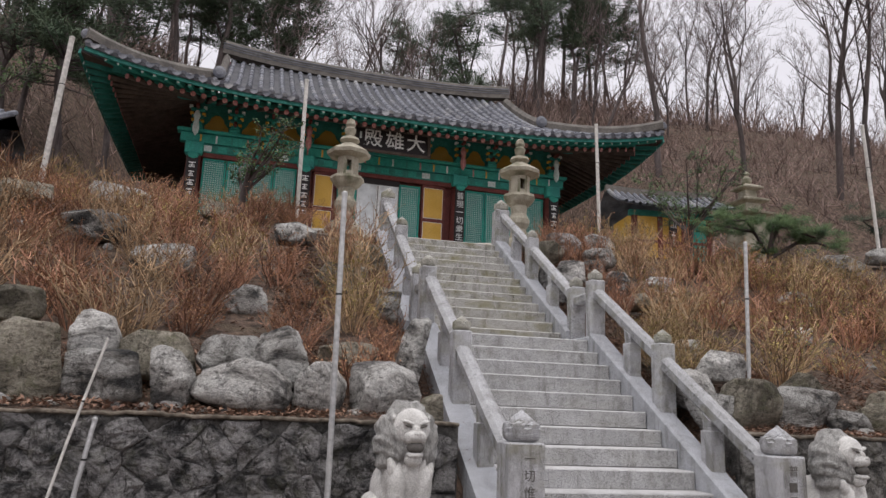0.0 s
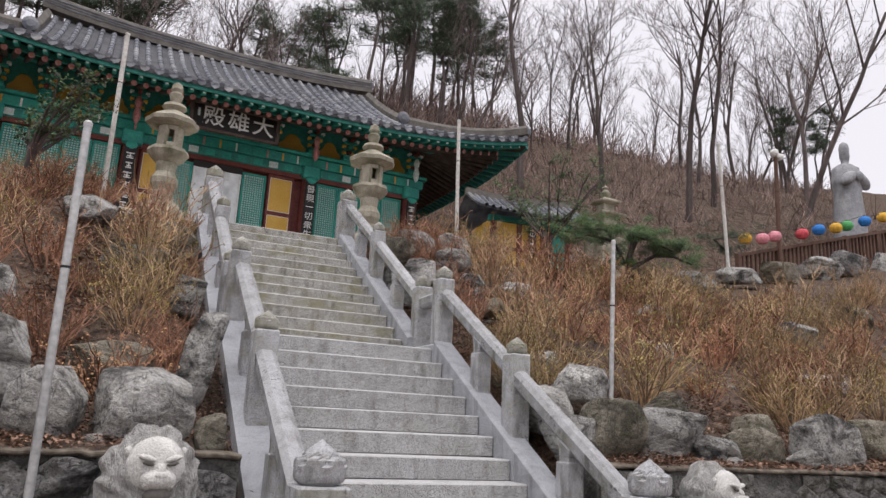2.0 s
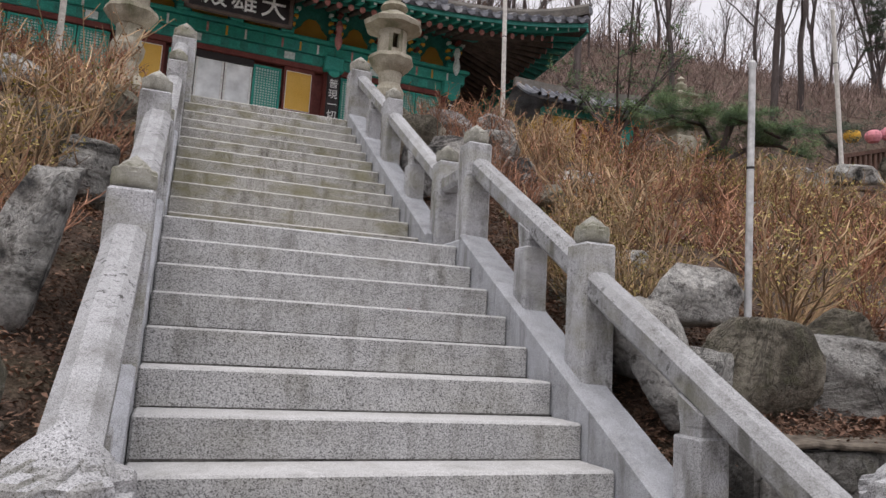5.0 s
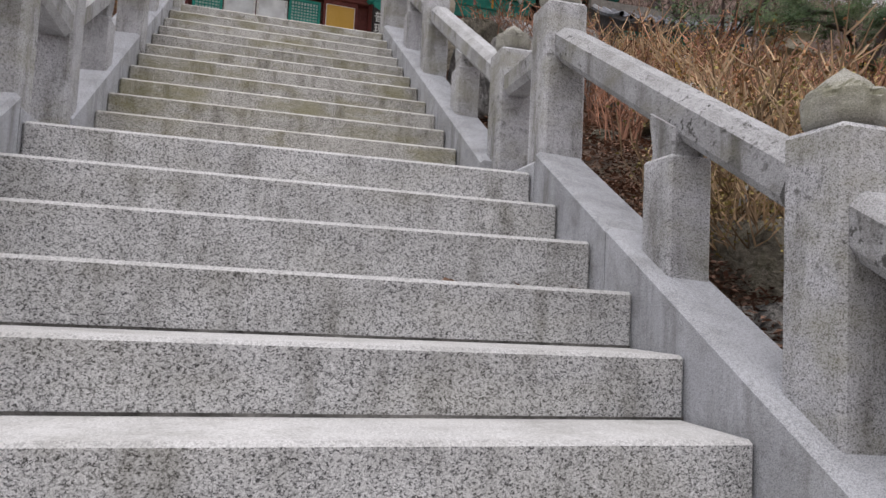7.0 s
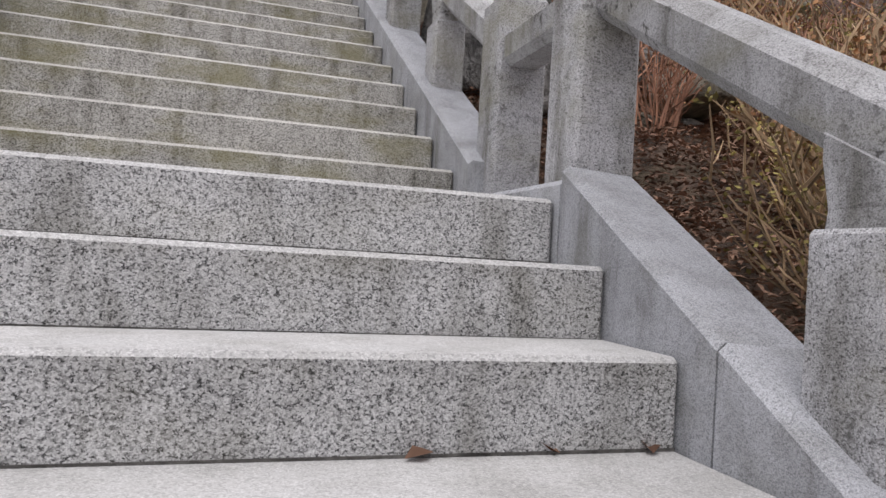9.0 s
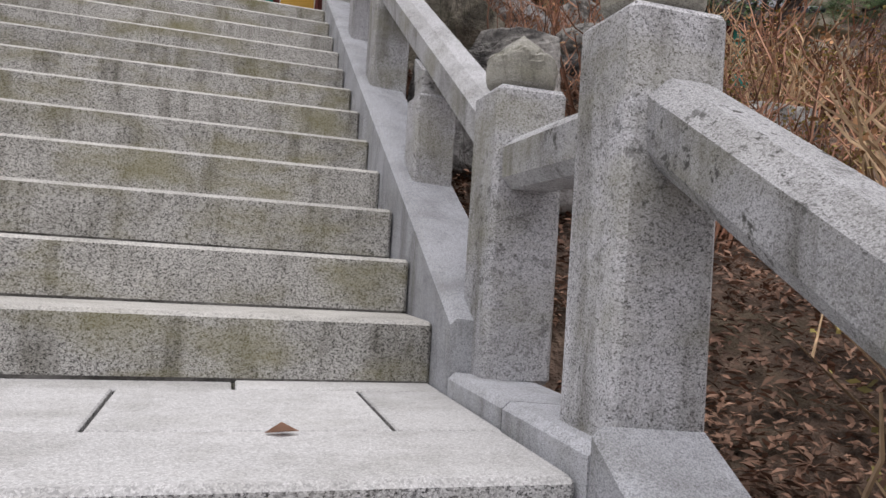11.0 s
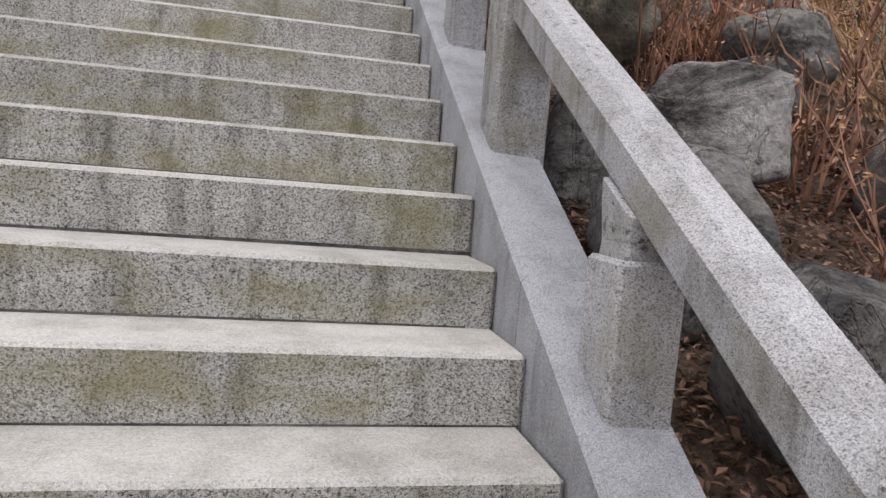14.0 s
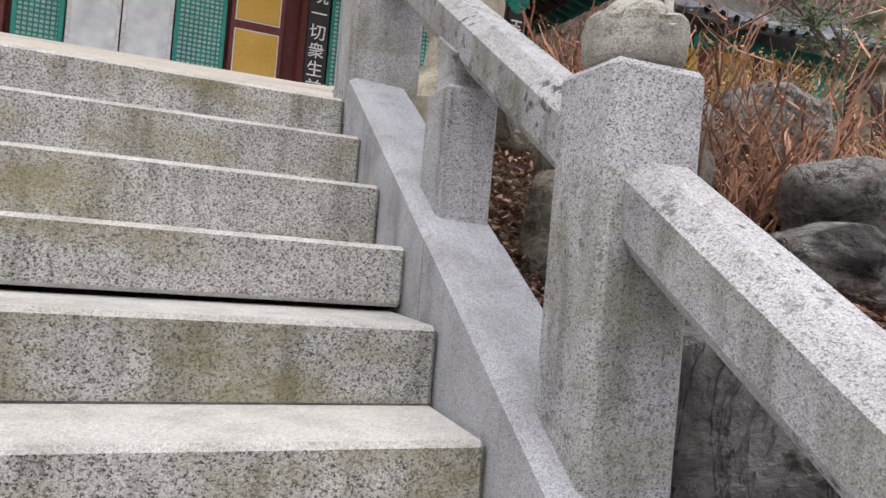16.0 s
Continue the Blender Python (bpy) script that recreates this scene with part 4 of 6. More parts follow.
def lion(x, y, z0, turn, s, label):
    """One carved block: seated body, chest, mane in locks, muzzle, open jaw, ears, forelegs."""
    bm = bmesh.new()

    def ball(c, rad, m=Matrix(), sub=3):
        v = bmesh.ops.create_icosphere(bm, subdivisions=sub, radius=1, matrix=Matrix.Translation(c) @ m @ Matrix.Diagonal((*rad, 1)))["verts"]
        return v
    ball((0, 0.28, 0.42), (0.3, 0.42, 0.42))
    ball((0, 0.02, 0.62), (0.27, 0.25, 0.42))
    for sx in (-1, 1):
        lathe(bm, [(0.1, 0.0), (0.12, 0.06), (0.075, 0.1), (0.08, 0.3), (0.11, 0.55), (0.09, 0.68), (0.03, 0.76)], 12, Matrix.Translation((0.15 * sx, -0.16, 0)))
        ball((0.28 * sx, 0.3, 0.2), (0.14, 0.3, 0.22))
    n1 = len(bm.faces)
    mane = ball((0, 0.03, 0.98), (0.37, 0.28, 0.45), sub=5)
    for v in mane:
        p = v.co - Vector((0, 0.03, 0.98))
        if p.z < 0:
            v.co.x *= 1 - 0.12 * p.z
        a = math.atan2(p.x, p.z + 0.25)
        w = math.sin(19 * a + 8 * p.y + 2 * math.sin(12 * p.z)) * 0.5 + math.sin(22 * p.length + 26 * p.z + 9 * p.y) * 0.35 + math.sin(41 * a - 9 * p.z) * 0.25
        v.co += p.normalized() * (0.034 * w + 0.01 * noise.noise(p * 14))
    bm.faces.ensure_lookup_table()
    for f in bm.faces[n1:]:
        f.material_index = 2
    head = ball((0, -0.13, 1.13), (0.215, 0.19, 0.225), sub=4)
    for v in head:
        p = v.co
        v.co.y += 0.02 * math.exp(-((abs(p.x) - 0.085) ** 2 + (p.z - 1.15) ** 2) / 0.0012)
    ball((0, -0.28, 1.05), (0.13, 0.12, 0.08), sub=3)      # muzzle
    ball((0, -0.24, 1.12), (0.055, 0.12, 0.07), sub=3)       # nose bridge
    ball((0, -0.375, 1.085), (0.05, 0.025, 0.03), sub=2)     # nose
    ball((0, -0.28, 0.86), (0.095, 0.1, 0.04), sub=3)     # jaw
    ball((0, -0.24, 0.81), (0.1, 0.1, 0.08), sub=3)          # beard
    for sx in (-1, 1):
        ball((0.07 * sx, -0.3, 1.03), (0.05, 0.06, 0.055), sub=3)
        ball((0.085 * sx, -0.285, 1.2), (0.075, 0.04, 0.024), Matrix.Rotation(-0.25 * sx, 4, "Y"), 3)
        ball((0.2 * sx, -0.12, 1.24), (0.028, 0.03, 0.04), sub=3)
    for k in range(6):
        ball(((k - 2.5) * 0.08, -0.17, 0.68 - 0.05 * (k % 2)), (0.06, 0.06, 0.16), Matrix.Rotation(0.12 * (k - 2.5), 4, "Y"), 2)
    for f in bm.faces:
        f.smooth = True
    n0 = len(bm.faces)
    ball((0, -0.3, 0.94), (0.1, 0.085, 0.07), sub=2)       # open mouth, a ball darkened like a shaded hollow
    for sx in (-1, 1):
        ball((0.085 * sx, -0.31, 1.165), (0.045, 0.02, 0.015), Matrix.Rotation(-0.2 * sx, 4, "Y"), 2)
    bm.faces.ensure_lookup_table()
    for f in bm.faces[n0:]:
        f.material_index = 1
        f.smooth = True
    ob = part("stone_lion", bm, M_MARBLE)
    ob.data.materials.append(M_EYE)
    ob.data.materials.append(M_MANE)
    ob.matrix_basis = Matrix.Translation((x, y, z0)) @ Matrix.Rotation(turn, 4, "Z") @ Matrix.Diagonal((s, s, s, 1))
    return tagged(ob, label, "lion statue", "guardian lions")


lion(-2.1, 8.36, 0.66, radians(8), 0.735, "white carved stone lion with an open mouth")
lion(2.1, 8.4, 0.56, radians(22), 0.735, "white carved stone lion facing aside")
for x, z in ((-2.1, 0.68), (2.1, 0.58)):
    p = thing("lion_pedestal", pose(x, 8.45, 0.45), "low grey granite pedestal under a stone lion", "pedestal", "lion pedestals")
    part("plinth", boxed(-0.36, 0.36, -0.5, 0.5, -0.1, z - 0.45, 0.015), M_GRANITE, p)
    part("base", boxed(-0.42, 0.42, -0.52, 0.52, -0.12, 0.08, 0.015), M_GRANITE, p)

# ---- stone lanterns ----


def stone_lantern(x, y, z, h):
    p = thing("stone_lantern", Matrix.Translation((x, y, z)) @ Matrix.Diagonal((h * 0.82, h * 0.82, h, 1)), "weathered octagonal stone lantern before the temple hall", "stone lantern", "pair of stone lanterns")
    part("base", lathed([(0.5, -0.3), (0.5, 0.12), (0.44, 0.2), (0.3, 0.32)], 8), M_LANT, p)
    part("shaft", lathed([(0.24, 0.3), (0.2, 0.5), (0.27, 0.62), (0.28, 0.72), (0.2, 0.84), (0.22, 1.02)], 20), M_LANT, p)
    part("lotus_bowl", lathed([(0.24, 1.02), (0.34, 1.1), (0.42, 1.2), (0.4, 1.26), (0.3, 1.28)], 32, lobes=8, lobe=0.04), M_LANT, p, "lobed lotus bowl")
    for i in range(8):
        a = math.pi / 8 + math.pi * i / 4
        c, t = math.cos(a), math.sin(a)
        q = part("corner_stone", boxed(-0.035, 0.035, -0.0375, 0.0375, -0.21, 0.21, 0.004), M_LANT, p)
        q.matrix_basis = Matrix.Translation((0.235 * c, 0.235 * t, 1.48)) @ Matrix.Rotation(a, 4, "Z")
    for i in range(8):
        a = math.pi * i / 4
        c, t = math.cos(a), math.sin(a)
        for z0, dz in (((1.48), 0.42),) if i % 2 else ((1.315, 0.09), (1.64, 0.1)):
            q = part("chamber_panel", boxed(-0.025, 0.025, -0.075, 0.075, -dz / 2, dz / 2), M_LANT, p)
            q.matrix_basis = Matrix.Translation((0.24 * c, 0.24 * t, z0)) @ Matrix.Rotation(a, 4, "Z")
    part("roof", lathed([(0.3, 1.67), (0.52, 1.72), (0.54, 1.79), (0.42, 1.86), (0.24, 1.95), (0.16, 2.0)], 32, lobes=8, lobe=0.045), M_LANT, p, "flared eight-sided roof")
    part("finial", lathed([(0.16, 1.99), (0.26, 2.06), (0.22, 2.12), (0.1, 2.16), (0.13, 2.24), (0.15, 2.32), (0.1, 2.36), (0.13, 2.42), (0.1, 2.52), (0.03, 2.56)], 20), M_LANT, p)
    return p


stone_lantern(1.83, 17.0, 5.02, 1.03)
stone_lantern(-1.97, 17.3, 5.1, 1.035)

# ---- temple hall ----
hall = thing("temple_hall", pose(-0.24, 24.1, 0, 0, 0, 2.6), "painted wooden temple hall with a curved grey tiled roof", "temple hall")
COLS = (-5.72, -2.46, 2.46, 5.72)
DEEP, EAVE, HALF, GAB = 6.8, 2.35, 8.45, 5.3
RIDGE_Z, EAVE_Z, SH = 13.35, 9.86, 0.42
part("podium", boxed(-7.2, 7.2, -1.5, DEEP + 1.5, 5.0, 6.25, 0.03), M_GRANITE, hall, "grey granite podium")
core = bmesh.new()
box(core, -5.72, 5.72, 0.12, DEEP, 6.2, 10.4)
part("wall", core, M_RED, hall)
for sx in (-1, 1):
    for v in (0.0, 2.27, 4.53, 6.8):
        part("column", lathed([(0.24, 6.2), (0.23, 7.5), (0.2, 8.75)], 16, Matrix.Translation((5.72 * sx, v, 0))), M_RED, hall)
for u in COLS[1:3]:
    part("column", lathed([(0.24, 6.2), (0.23, 7.5), (0.2, 8.75)], 16, Matrix.Translation((u, 0, 0))), M_RED, hall)


def slope(s):
    return 0.72 * s + 0.28 * s * s


def lift(q):
    return 0.6 * min(1.0, abs(q)) ** 3.2


def front(u, s, back=False):
    """A point of the front roof slope, s from eave to ridge."""
    v0 = -EAVE - 0.3 * min(1.0, abs(u) / HALF) ** 3
    v = v0 + (DEEP / 2 - v0) * s
    z = EAVE_Z + lift(u / HALF) * (1 - s) ** 2 + (RIDGE_Z - EAVE_Z) * slope(s)
    return Vector((u, DEEP - v if back else v, z))


def side(v, s, sx):
    """A point of the hipped end slope, s from its eave inwards."""
    q = (v - DEEP / 2) / (DEEP / 2 + EAVE)
    u = HALF + 0.2 * min(1.0, abs(q)) ** 3 - (HALF - GAB) * s
    z = EAVE_Z + lift(q) * (1 - s * SH) ** 2 + (RIDGE_Z - EAVE_Z) * slope(s * SH)
    return Vector((u * sx, v, z))


def s_max(u):
    return 1.0 if abs(u) <= GAB else SH * (HALF - abs(u)) / (HALF - GAB)


def surface(name, fn, us, n, material, thick):
    bm = bmesh.new()
    rings = []
    for u in us:
        rings.append(([bm.verts.new(fn(u, i / n)) for i in range(n + 1)], [bm.verts.new(fn(u, i / n) - Vector((0, 0, thick))) for i in range(n + 1)]))
    for (a, c), (b, d) in zip(rings, rings[1:]):
        for i in range(n):
            bm.faces.new((a[i], b[i], b[i + 1], a[i + 1]))
            bm.faces.new((c[i], c[i + 1], d[i + 1], d[i]))
        bm.faces.new((a[0], c[0], d[0], b[0]))
        bm.faces.new((a[n], b[n], d[n], c[n]))
    bmesh.ops.recalc_face_normals(bm, faces=bm.faces)
    return part(name, bm, material, hall)


ulist = [-HALF + HALF * 2 * i / 60 for i in range(61)]
vlist = [-EAVE + (DEEP + 2 * EAVE) * i / 40 for i in range(41)]
roofs = {}
for nm, bk in (("front", False), ("back", True)):
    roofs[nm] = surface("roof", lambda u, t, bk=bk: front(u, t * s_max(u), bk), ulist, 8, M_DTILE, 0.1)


def s_side(v):
    q = min(v + EAVE, DEEP + EAVE - v) / (DEEP / 2 + EAVE)
    return max(0.0, min(1.0, q / SH))


for sx in (-1, 1):
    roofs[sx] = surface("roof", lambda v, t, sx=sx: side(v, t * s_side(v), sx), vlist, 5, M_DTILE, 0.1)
    g = bmesh.new()
    zb = EAVE_Z + (RIDGE_Z - EAVE_Z) * slope(SH)
    vb = -EAVE + (DEEP / 2 + EAVE) * SH
    f = [g.verts.new((sx * (GAB - 0.15), vb, zb - 0.1)), g.verts.new((sx * (GAB - 0.15), DEEP - vb, zb - 0.1)), g.verts.new((sx * (GAB - 0.15), DEEP / 2, RIDGE_Z))]
    b = [g.verts.new(v.co + Vector((-0.15 * sx, 0, 0))) for v in f]
    g.faces.new(f)
    g.faces.new(b[::-1])
    for i in range(3):
        g.faces.new((f[i], b[i], b[(i + 1) % 3], f[(i + 1) % 3]))
    bmesh.ops.recalc_face_normals(g, faces=g.faces)
    part("gable", g, M_RED, hall)


def tile_row(fn, t1, n, parent):
    """A run of half-round cover tiles from eave to ridge, each lapping the next, closed by a round end."""
    bm = bmesh.new()
    rings = []
    for i in range(n + 1):
        for k in ((0,) if i == n else (0, 1)):
            s = t1 * (i + 0.98 * k) / n
            p, q = fn(min(s, t1)), fn(min(s + 0.01, t1 + 0.01))
            d = (q - p).normalized()
            w = d.cross(Vector((0, 0, 1))).normalized()
            up = w.cross(d)
            rad = 0.09 if k == 0 else 0.07
            rings.append([bm.verts.new(p + w * rad * math.cos(a) + up * (rad * math.sin(a) * 1.1 + 0.005)) for a in (0, 0.6, 1.2, 1.94, 2.54, 3.1416)])
    for a, b in zip(rings, rings[1:]):
        for i in range(5):
            bm.faces.new((a[i], a[i + 1], b[i + 1], b[i]))
    bm.faces.new(rings[0])
    part("roof_roll", bm, M_TILE, parent)


RP = 0.335
for k in range(-25, 26):
    u = k * RP
    tile_row(lambda s, u=u: front(u, s), s_max(u), max(2, int(14 * s_max(u))), roofs["front"])
for sx in (-1, 1):
    for k in range(1, 34):
        v = -EAVE + k * RP
        if v < DEEP + EAVE:
            tile_row(lambda s, v=v, sx=sx: side(v, s, sx), s_side(v), 5, roofs[sx])
for k in range(-25, 25):
    u = (k + 0.5) * RP          # drip tiles between the rows
    bm = bmesh.new()
    p = front(u, 0.0)
    vs = [bm.verts.new(p + Vector(q)) for q in ((-0.12, -0.03, 0.04), (0.12, -0.03, 0.04), (0.1, -0.05, -0.06), (0, -0.06, -0.13), (-0.1, -0.05, -0.06))]
    bm.faces.new(vs)
    bmesh.ops.solidify(bm, geom=bm.faces[:], thickness=0.02)
    part("drip_tile", bm, M_TILE, roofs["front"])

# ridges
rs = [(-0.16, -0.15), (0.16, -0.15), (0.15, 0.2), (0.09, 0.34), (0.0, 0.4), (-0.09, 0.34), (-0.15, 0.2)]
part("main_ridge", sweep(bmesh.new(), [(u, DEEP / 2, RIDGE_Z + 0.1 + 0.3 * (abs(u) / 5.4) ** 2.4) for u in [-5.4 + 0.54 * i for i in range(21)]], rs), M_RIDGE, hall, "thick layered ridge of grey tiles")
for i in range(3):
    part("ridge_course", sweep(bmesh.new(), [(u, DEEP / 2, RIDGE_Z + 0.12 + 0.09 * i + 0.3 * (abs(u) / 5.4) ** 2.4) for u in [-5.42 + 0.542 * j for j in range(21)]], [(-0.175, 0), (0.175, 0), (0.175, 0.03), (-0.175, 0.03)]), M_TILE, hall)
hs = [(-0.11, -0.1), (0.11, -0.1), (0.11, 0.12), (0.0, 0.24), (-0.11, 0.12)]
for sx in (-1, 1):
    for bk in (False, True):
        pts = []
        for i in range(13):
            s = SH * (1 - i / 12)
            u = (HALF - (HALF - GAB) * s / SH) * sx
            p = front(u, s, bk)
            pts.append(p + Vector((0, 0, 0.08 + 0.12 * (i / 12) ** 3)))
        part("hip_ridge", sweep(bmesh.new(), pts, hs), M_RIDGE, hall)
        pts = [front(sx * (GAB - 0.05), SH - 0.04 + (1.0 - SH + 0.02) * i / 8, bk) + Vector((0, 0, 0.08)) for i in range(9)]
        part("gable_ridge", sweep(bmesh.new(), pts, hs), M_RIDGE, hall)
        e = front(sx * (GAB - 0.05), SH - 0.05, bk)
        part("ridge_end_tile", lathed([(0.05, -0.03), (0.19, -0.02), (0.2, 0.05), (0.1, 0.1)], 12, Matrix.Translation(e + Vector((0, 0.0, 0.27))) @ Matrix.Rotation(radians(90), 4, "X")), M_TILE, hall)
        part("ridge_end_tile", lathed([(0.05, -0.03), (0.15, -0.02), (0.15, 0.05), (0.08, 0.1)], 12, Matrix.Translation(front(sx * HALF, 0.0, bk) + Vector((0, 0.1, 0.25))) @ Matrix.Rotation(radians(90), 4, "X")), M_TILE, hall)

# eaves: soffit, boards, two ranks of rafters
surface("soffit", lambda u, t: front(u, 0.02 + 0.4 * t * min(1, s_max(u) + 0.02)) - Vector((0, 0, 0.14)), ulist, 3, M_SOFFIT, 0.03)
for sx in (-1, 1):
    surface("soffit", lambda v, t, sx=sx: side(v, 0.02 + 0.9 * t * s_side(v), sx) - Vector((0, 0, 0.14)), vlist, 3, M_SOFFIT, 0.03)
eb = [(-0.03, -0.09), (0.03, -0.09), (0.03, 0.07), (-0.03, 0.07)]
part("eave_board", sweep(bmesh.new(), [front(u, 0.012) + Vector((0, 0.0, -0.13)) for u in ulist], eb), M_DTEAL, hall)
part("eave_board", sweep(bmesh.new(), [front(u * 0.93, 0.115) + Vector((0, 0.0, -0.36)) for u in ulist], eb), M_DTEAL, hall)
for sx in (-1, 1):
    part("eave_board", sweep(bmesh.new(), [side(v, 0.012, sx) + Vector((0, 0.0, -0.13)) for v in vlist], eb), M_DTEAL, hall)


def beam(a, b, w, h, sides=4):
    bm = bmesh.new()
    d = b - a
    m = Matrix.Translation((a + b) / 2) @ d.to_track_quat("Z", "Y").to_matrix().to_4x4()
    if sides == 4:
        bmesh.ops.create_cube(bm, size=1, matrix=m @ Matrix.Diagonal((w, h, d.length, 1)))
    else:
        bmesh.ops.create_cone(bm, cap_ends=True, segments=sides, radius1=w / 2, radius2=w / 2, depth=d.length, matrix=m)
    return bm


def rafters(out, inn, red_out, paint=M_TEAL):
    part("flying_rafter", beam(out, out + (inn - out) * 0.42, 0.1, 0.12), paint, hall)
    e = part("rafter_end", beam(out - (inn - out).normalized() * 0.006, out + (inn - out).normalized() * 0.01, 0.07, 0.08), M_PAPER, hall)
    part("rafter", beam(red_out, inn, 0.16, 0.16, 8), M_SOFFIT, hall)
    q = (red_out - inn).normalized()
    part("rafter_end", beam(red_out + q * 0.002, red_out + q * 0.014, 0.14, 0.14, 12), M_PINK, hall)


for k in range(-27, 28):
    u = (k + 0.5) * 0.3 if k < 27 else 8.25
    ui = max(-5.72, min(5.72, u))
    o = front(u, 0.022) + Vector((0, 0, -0.24))
    ro = front(u * 0.94, 0.1) + Vector((0, 0, -0.47))
    rafters(o, Vector((ui, 0.25, 10.45)), ro)
for sx in (-1, 1):
    for k in range(1, 37):
        v = -EAVE + k * 0.3
        if v > DEEP + EAVE:
            continue
        vi = max(0.0, min(DEEP, v))
        o = side(v, 0.022, sx) + Vector((0, 0, -0.24))
        ro = side(DEEP / 2 + (v - DEEP / 2) * 0.93, 0.2, sx) + Vector((0, 0, -0.42))
        rafters(o, Vector((sx * 5.5, vi, 10.45)), ro, M_DTEAL)

# front: beams, brackets, panels, doors
part("head_beam", boxed(-6.15, 6.15, -0.12, 0.1, 9.02, 9.3, 0.015), M_TEAL, hall)
part("plate_beam", boxed(-6.25, 6.25, -0.2, 0.14, 9.32, 9.42, 0.01), M_TEAL, hall)
part("lower_beam", boxed(-5.72, 5.72, -0.1, 0.1, 8.74, 9.0, 0.01), M_DTEAL, hall)
part("lintel", boxed(-5.6, 5.6, -0.09, 0.1, 8.6, 8.735, 0.01), M_RED, hall)
part("purlin", boxed(-6.6, 6.6, -0.5, -0.34, 10.2, 10.36, 0.01), M_DTEAL, hall)
part("frieze", boxed(-5.72, 5.72, 0.0, 0.11, 9.42, 10.4), M_DTEAL, hall)
for i in range(26):       # painted bands on the beams
    u = -5.6 + i * 0.448
    part("painted_band", boxed(u, u + 0.05, -0.124, -0.119, 9.04, 9.28), (M_ORANGE, M_WHITE, M_DTEAL, M_PINK)[i % 4], hall)
    part("painted_band", boxed(u + 0.1, u + 0.36, -0.104, -0.099, 8.78, 8.96), (M_TEAL, M_PAPER)[i % 5 == 0], hall)
bset = [-5.72, -4.63, -3.55, -2.46, -1.23, 0.0, 1.23, 2.46, 3.55, 4.63, 5.72]
for a, b in zip(bset, bset[1:]):      # ochre panels between the brackets
    c, w = (a + b) / 2, (b - a) / 2 - 0.2
    bm = bmesh.new()
    pts = [(-w, 0), (w, 0), (w, 0.16), (w * 0.62, 0.3), (w * 0.5, 0.42), (w * 0.2, 0.52), (-w * 0.2, 0.52), (-w * 0.5, 0.42), (-w * 0.62, 0.3), (-w, 0.16)]
    bm.faces.new([bm.verts.new((c + x, -0.03, 9.43 + z)) for x, z in pts])
    bmesh.ops.solidify(bm, geom=bm.faces[:], thickness=-0.03)
    bmesh.ops.recalc_face_normals(bm, faces=bm.faces)
    part("ochre_panel", bm, M_YEL, hall)
for u in bset:
    br = part("bracket", boxed(u - 0.16, u + 0.16, -0.24, 0.1, 9.42, 9.54, 0.02), M_TEAL, hall)
    for i, (w, d) in enumerate(((0.26, 0.4), (0.34, 0.52), (0.4, 0.64))):
        z = 9.56 + i * 0.17
        part("bracket_arm", boxed(u - w / 2, u + w / 2, -0.2 - i * 0.1, -0.1 - i * 0.1, z, z + 0.09, 0.02), M_DTEAL if i % 2 else M_TEAL, br)
        part("bracket_arm", boxed(u - 0.05, u + 0.05, -d, 0.05, z + 0.05, z + 0.15, 0.02), M_TEAL if i % 2 else M_RED, br)
        for q in (-1, 1):
            part("bearing_block", boxed(u + q * w / 2 - 0.05, u + q * w / 2 + 0.05, -0.22 - i * 0.1, -0.08 - i * 0.1, z + 0.09, z + 0.15), M_PAPER if i == 2 else M_ORANGE, br)
for u in COLS:
    part("column_capital", boxed(u - 0.26, u + 0.26, -0.28, 0.12, 8.62, 9.02, 0.04), M_TEAL, hall)
    part("tail_bracket", lathed([(0.02, -0.2), (0.08, -0.1), (0.1, 0.05), (0.06, 0.25), (0.1, 0.4), (0.05, 0.55)], 10, Matrix.Translation((u, -0.5, 9.3))), M_PINK if abs(u) < 3 else M_PAPER, hall)
for u, text in zip(COLS, ("", "", "普現一切衆生前", "")):
    b = part("hanging_board", boxed(u - 0.16, u + 0.16, -0.32, -0.25, 6.35, 8.55, 0.015), M_BLACK, hall, "black column board with white writing")
    part("carved_leaf", lathed([(0.03, 0), (0.15, 0.08), (0.17, 0.16), (0.08, 0.24)], 10, Matrix.Translation((u, -0.3, 8.42)) @ Matrix.Diagonal((1, 0.3, 1, 1))), M_TEAL, b)
    for i in range(7):
        z = 8.26 - i * 0.27
        if i < len(text):
            writing("letter", text[i], 0.25, pose(u, -0.322, z, 90, 0, 0), M_WHITE, b, 0.003)
        else:
            w = 0.1 - 0.02 * (i % 2)
            for q in ((0.06, -0.01, 1.0), (-0.02, -0.01, 0.7), (-0.07, 0.02, 0.9)):
                part("letter", boxed(u - w * q[2], u + w * q[2], -0.325, -0.318, z + q[0] - 0.014, z + q[0] + 0.014), M_WHITE, b)
            part("letter", boxed(u - 0.014, u + 0.014, -0.326, -0.318, z - 0.08, z + 0.08), M_WHITE, b)
plq = part("name_board", boxed(-1.1, 1.1, -0.03, 0.03, -0.33, 0.33, 0.01), M_BLACK, hall, "black name board with white letters")
plq.matrix_basis = pose(-0.05, -1.3, 9.4, -6, 0, 0)
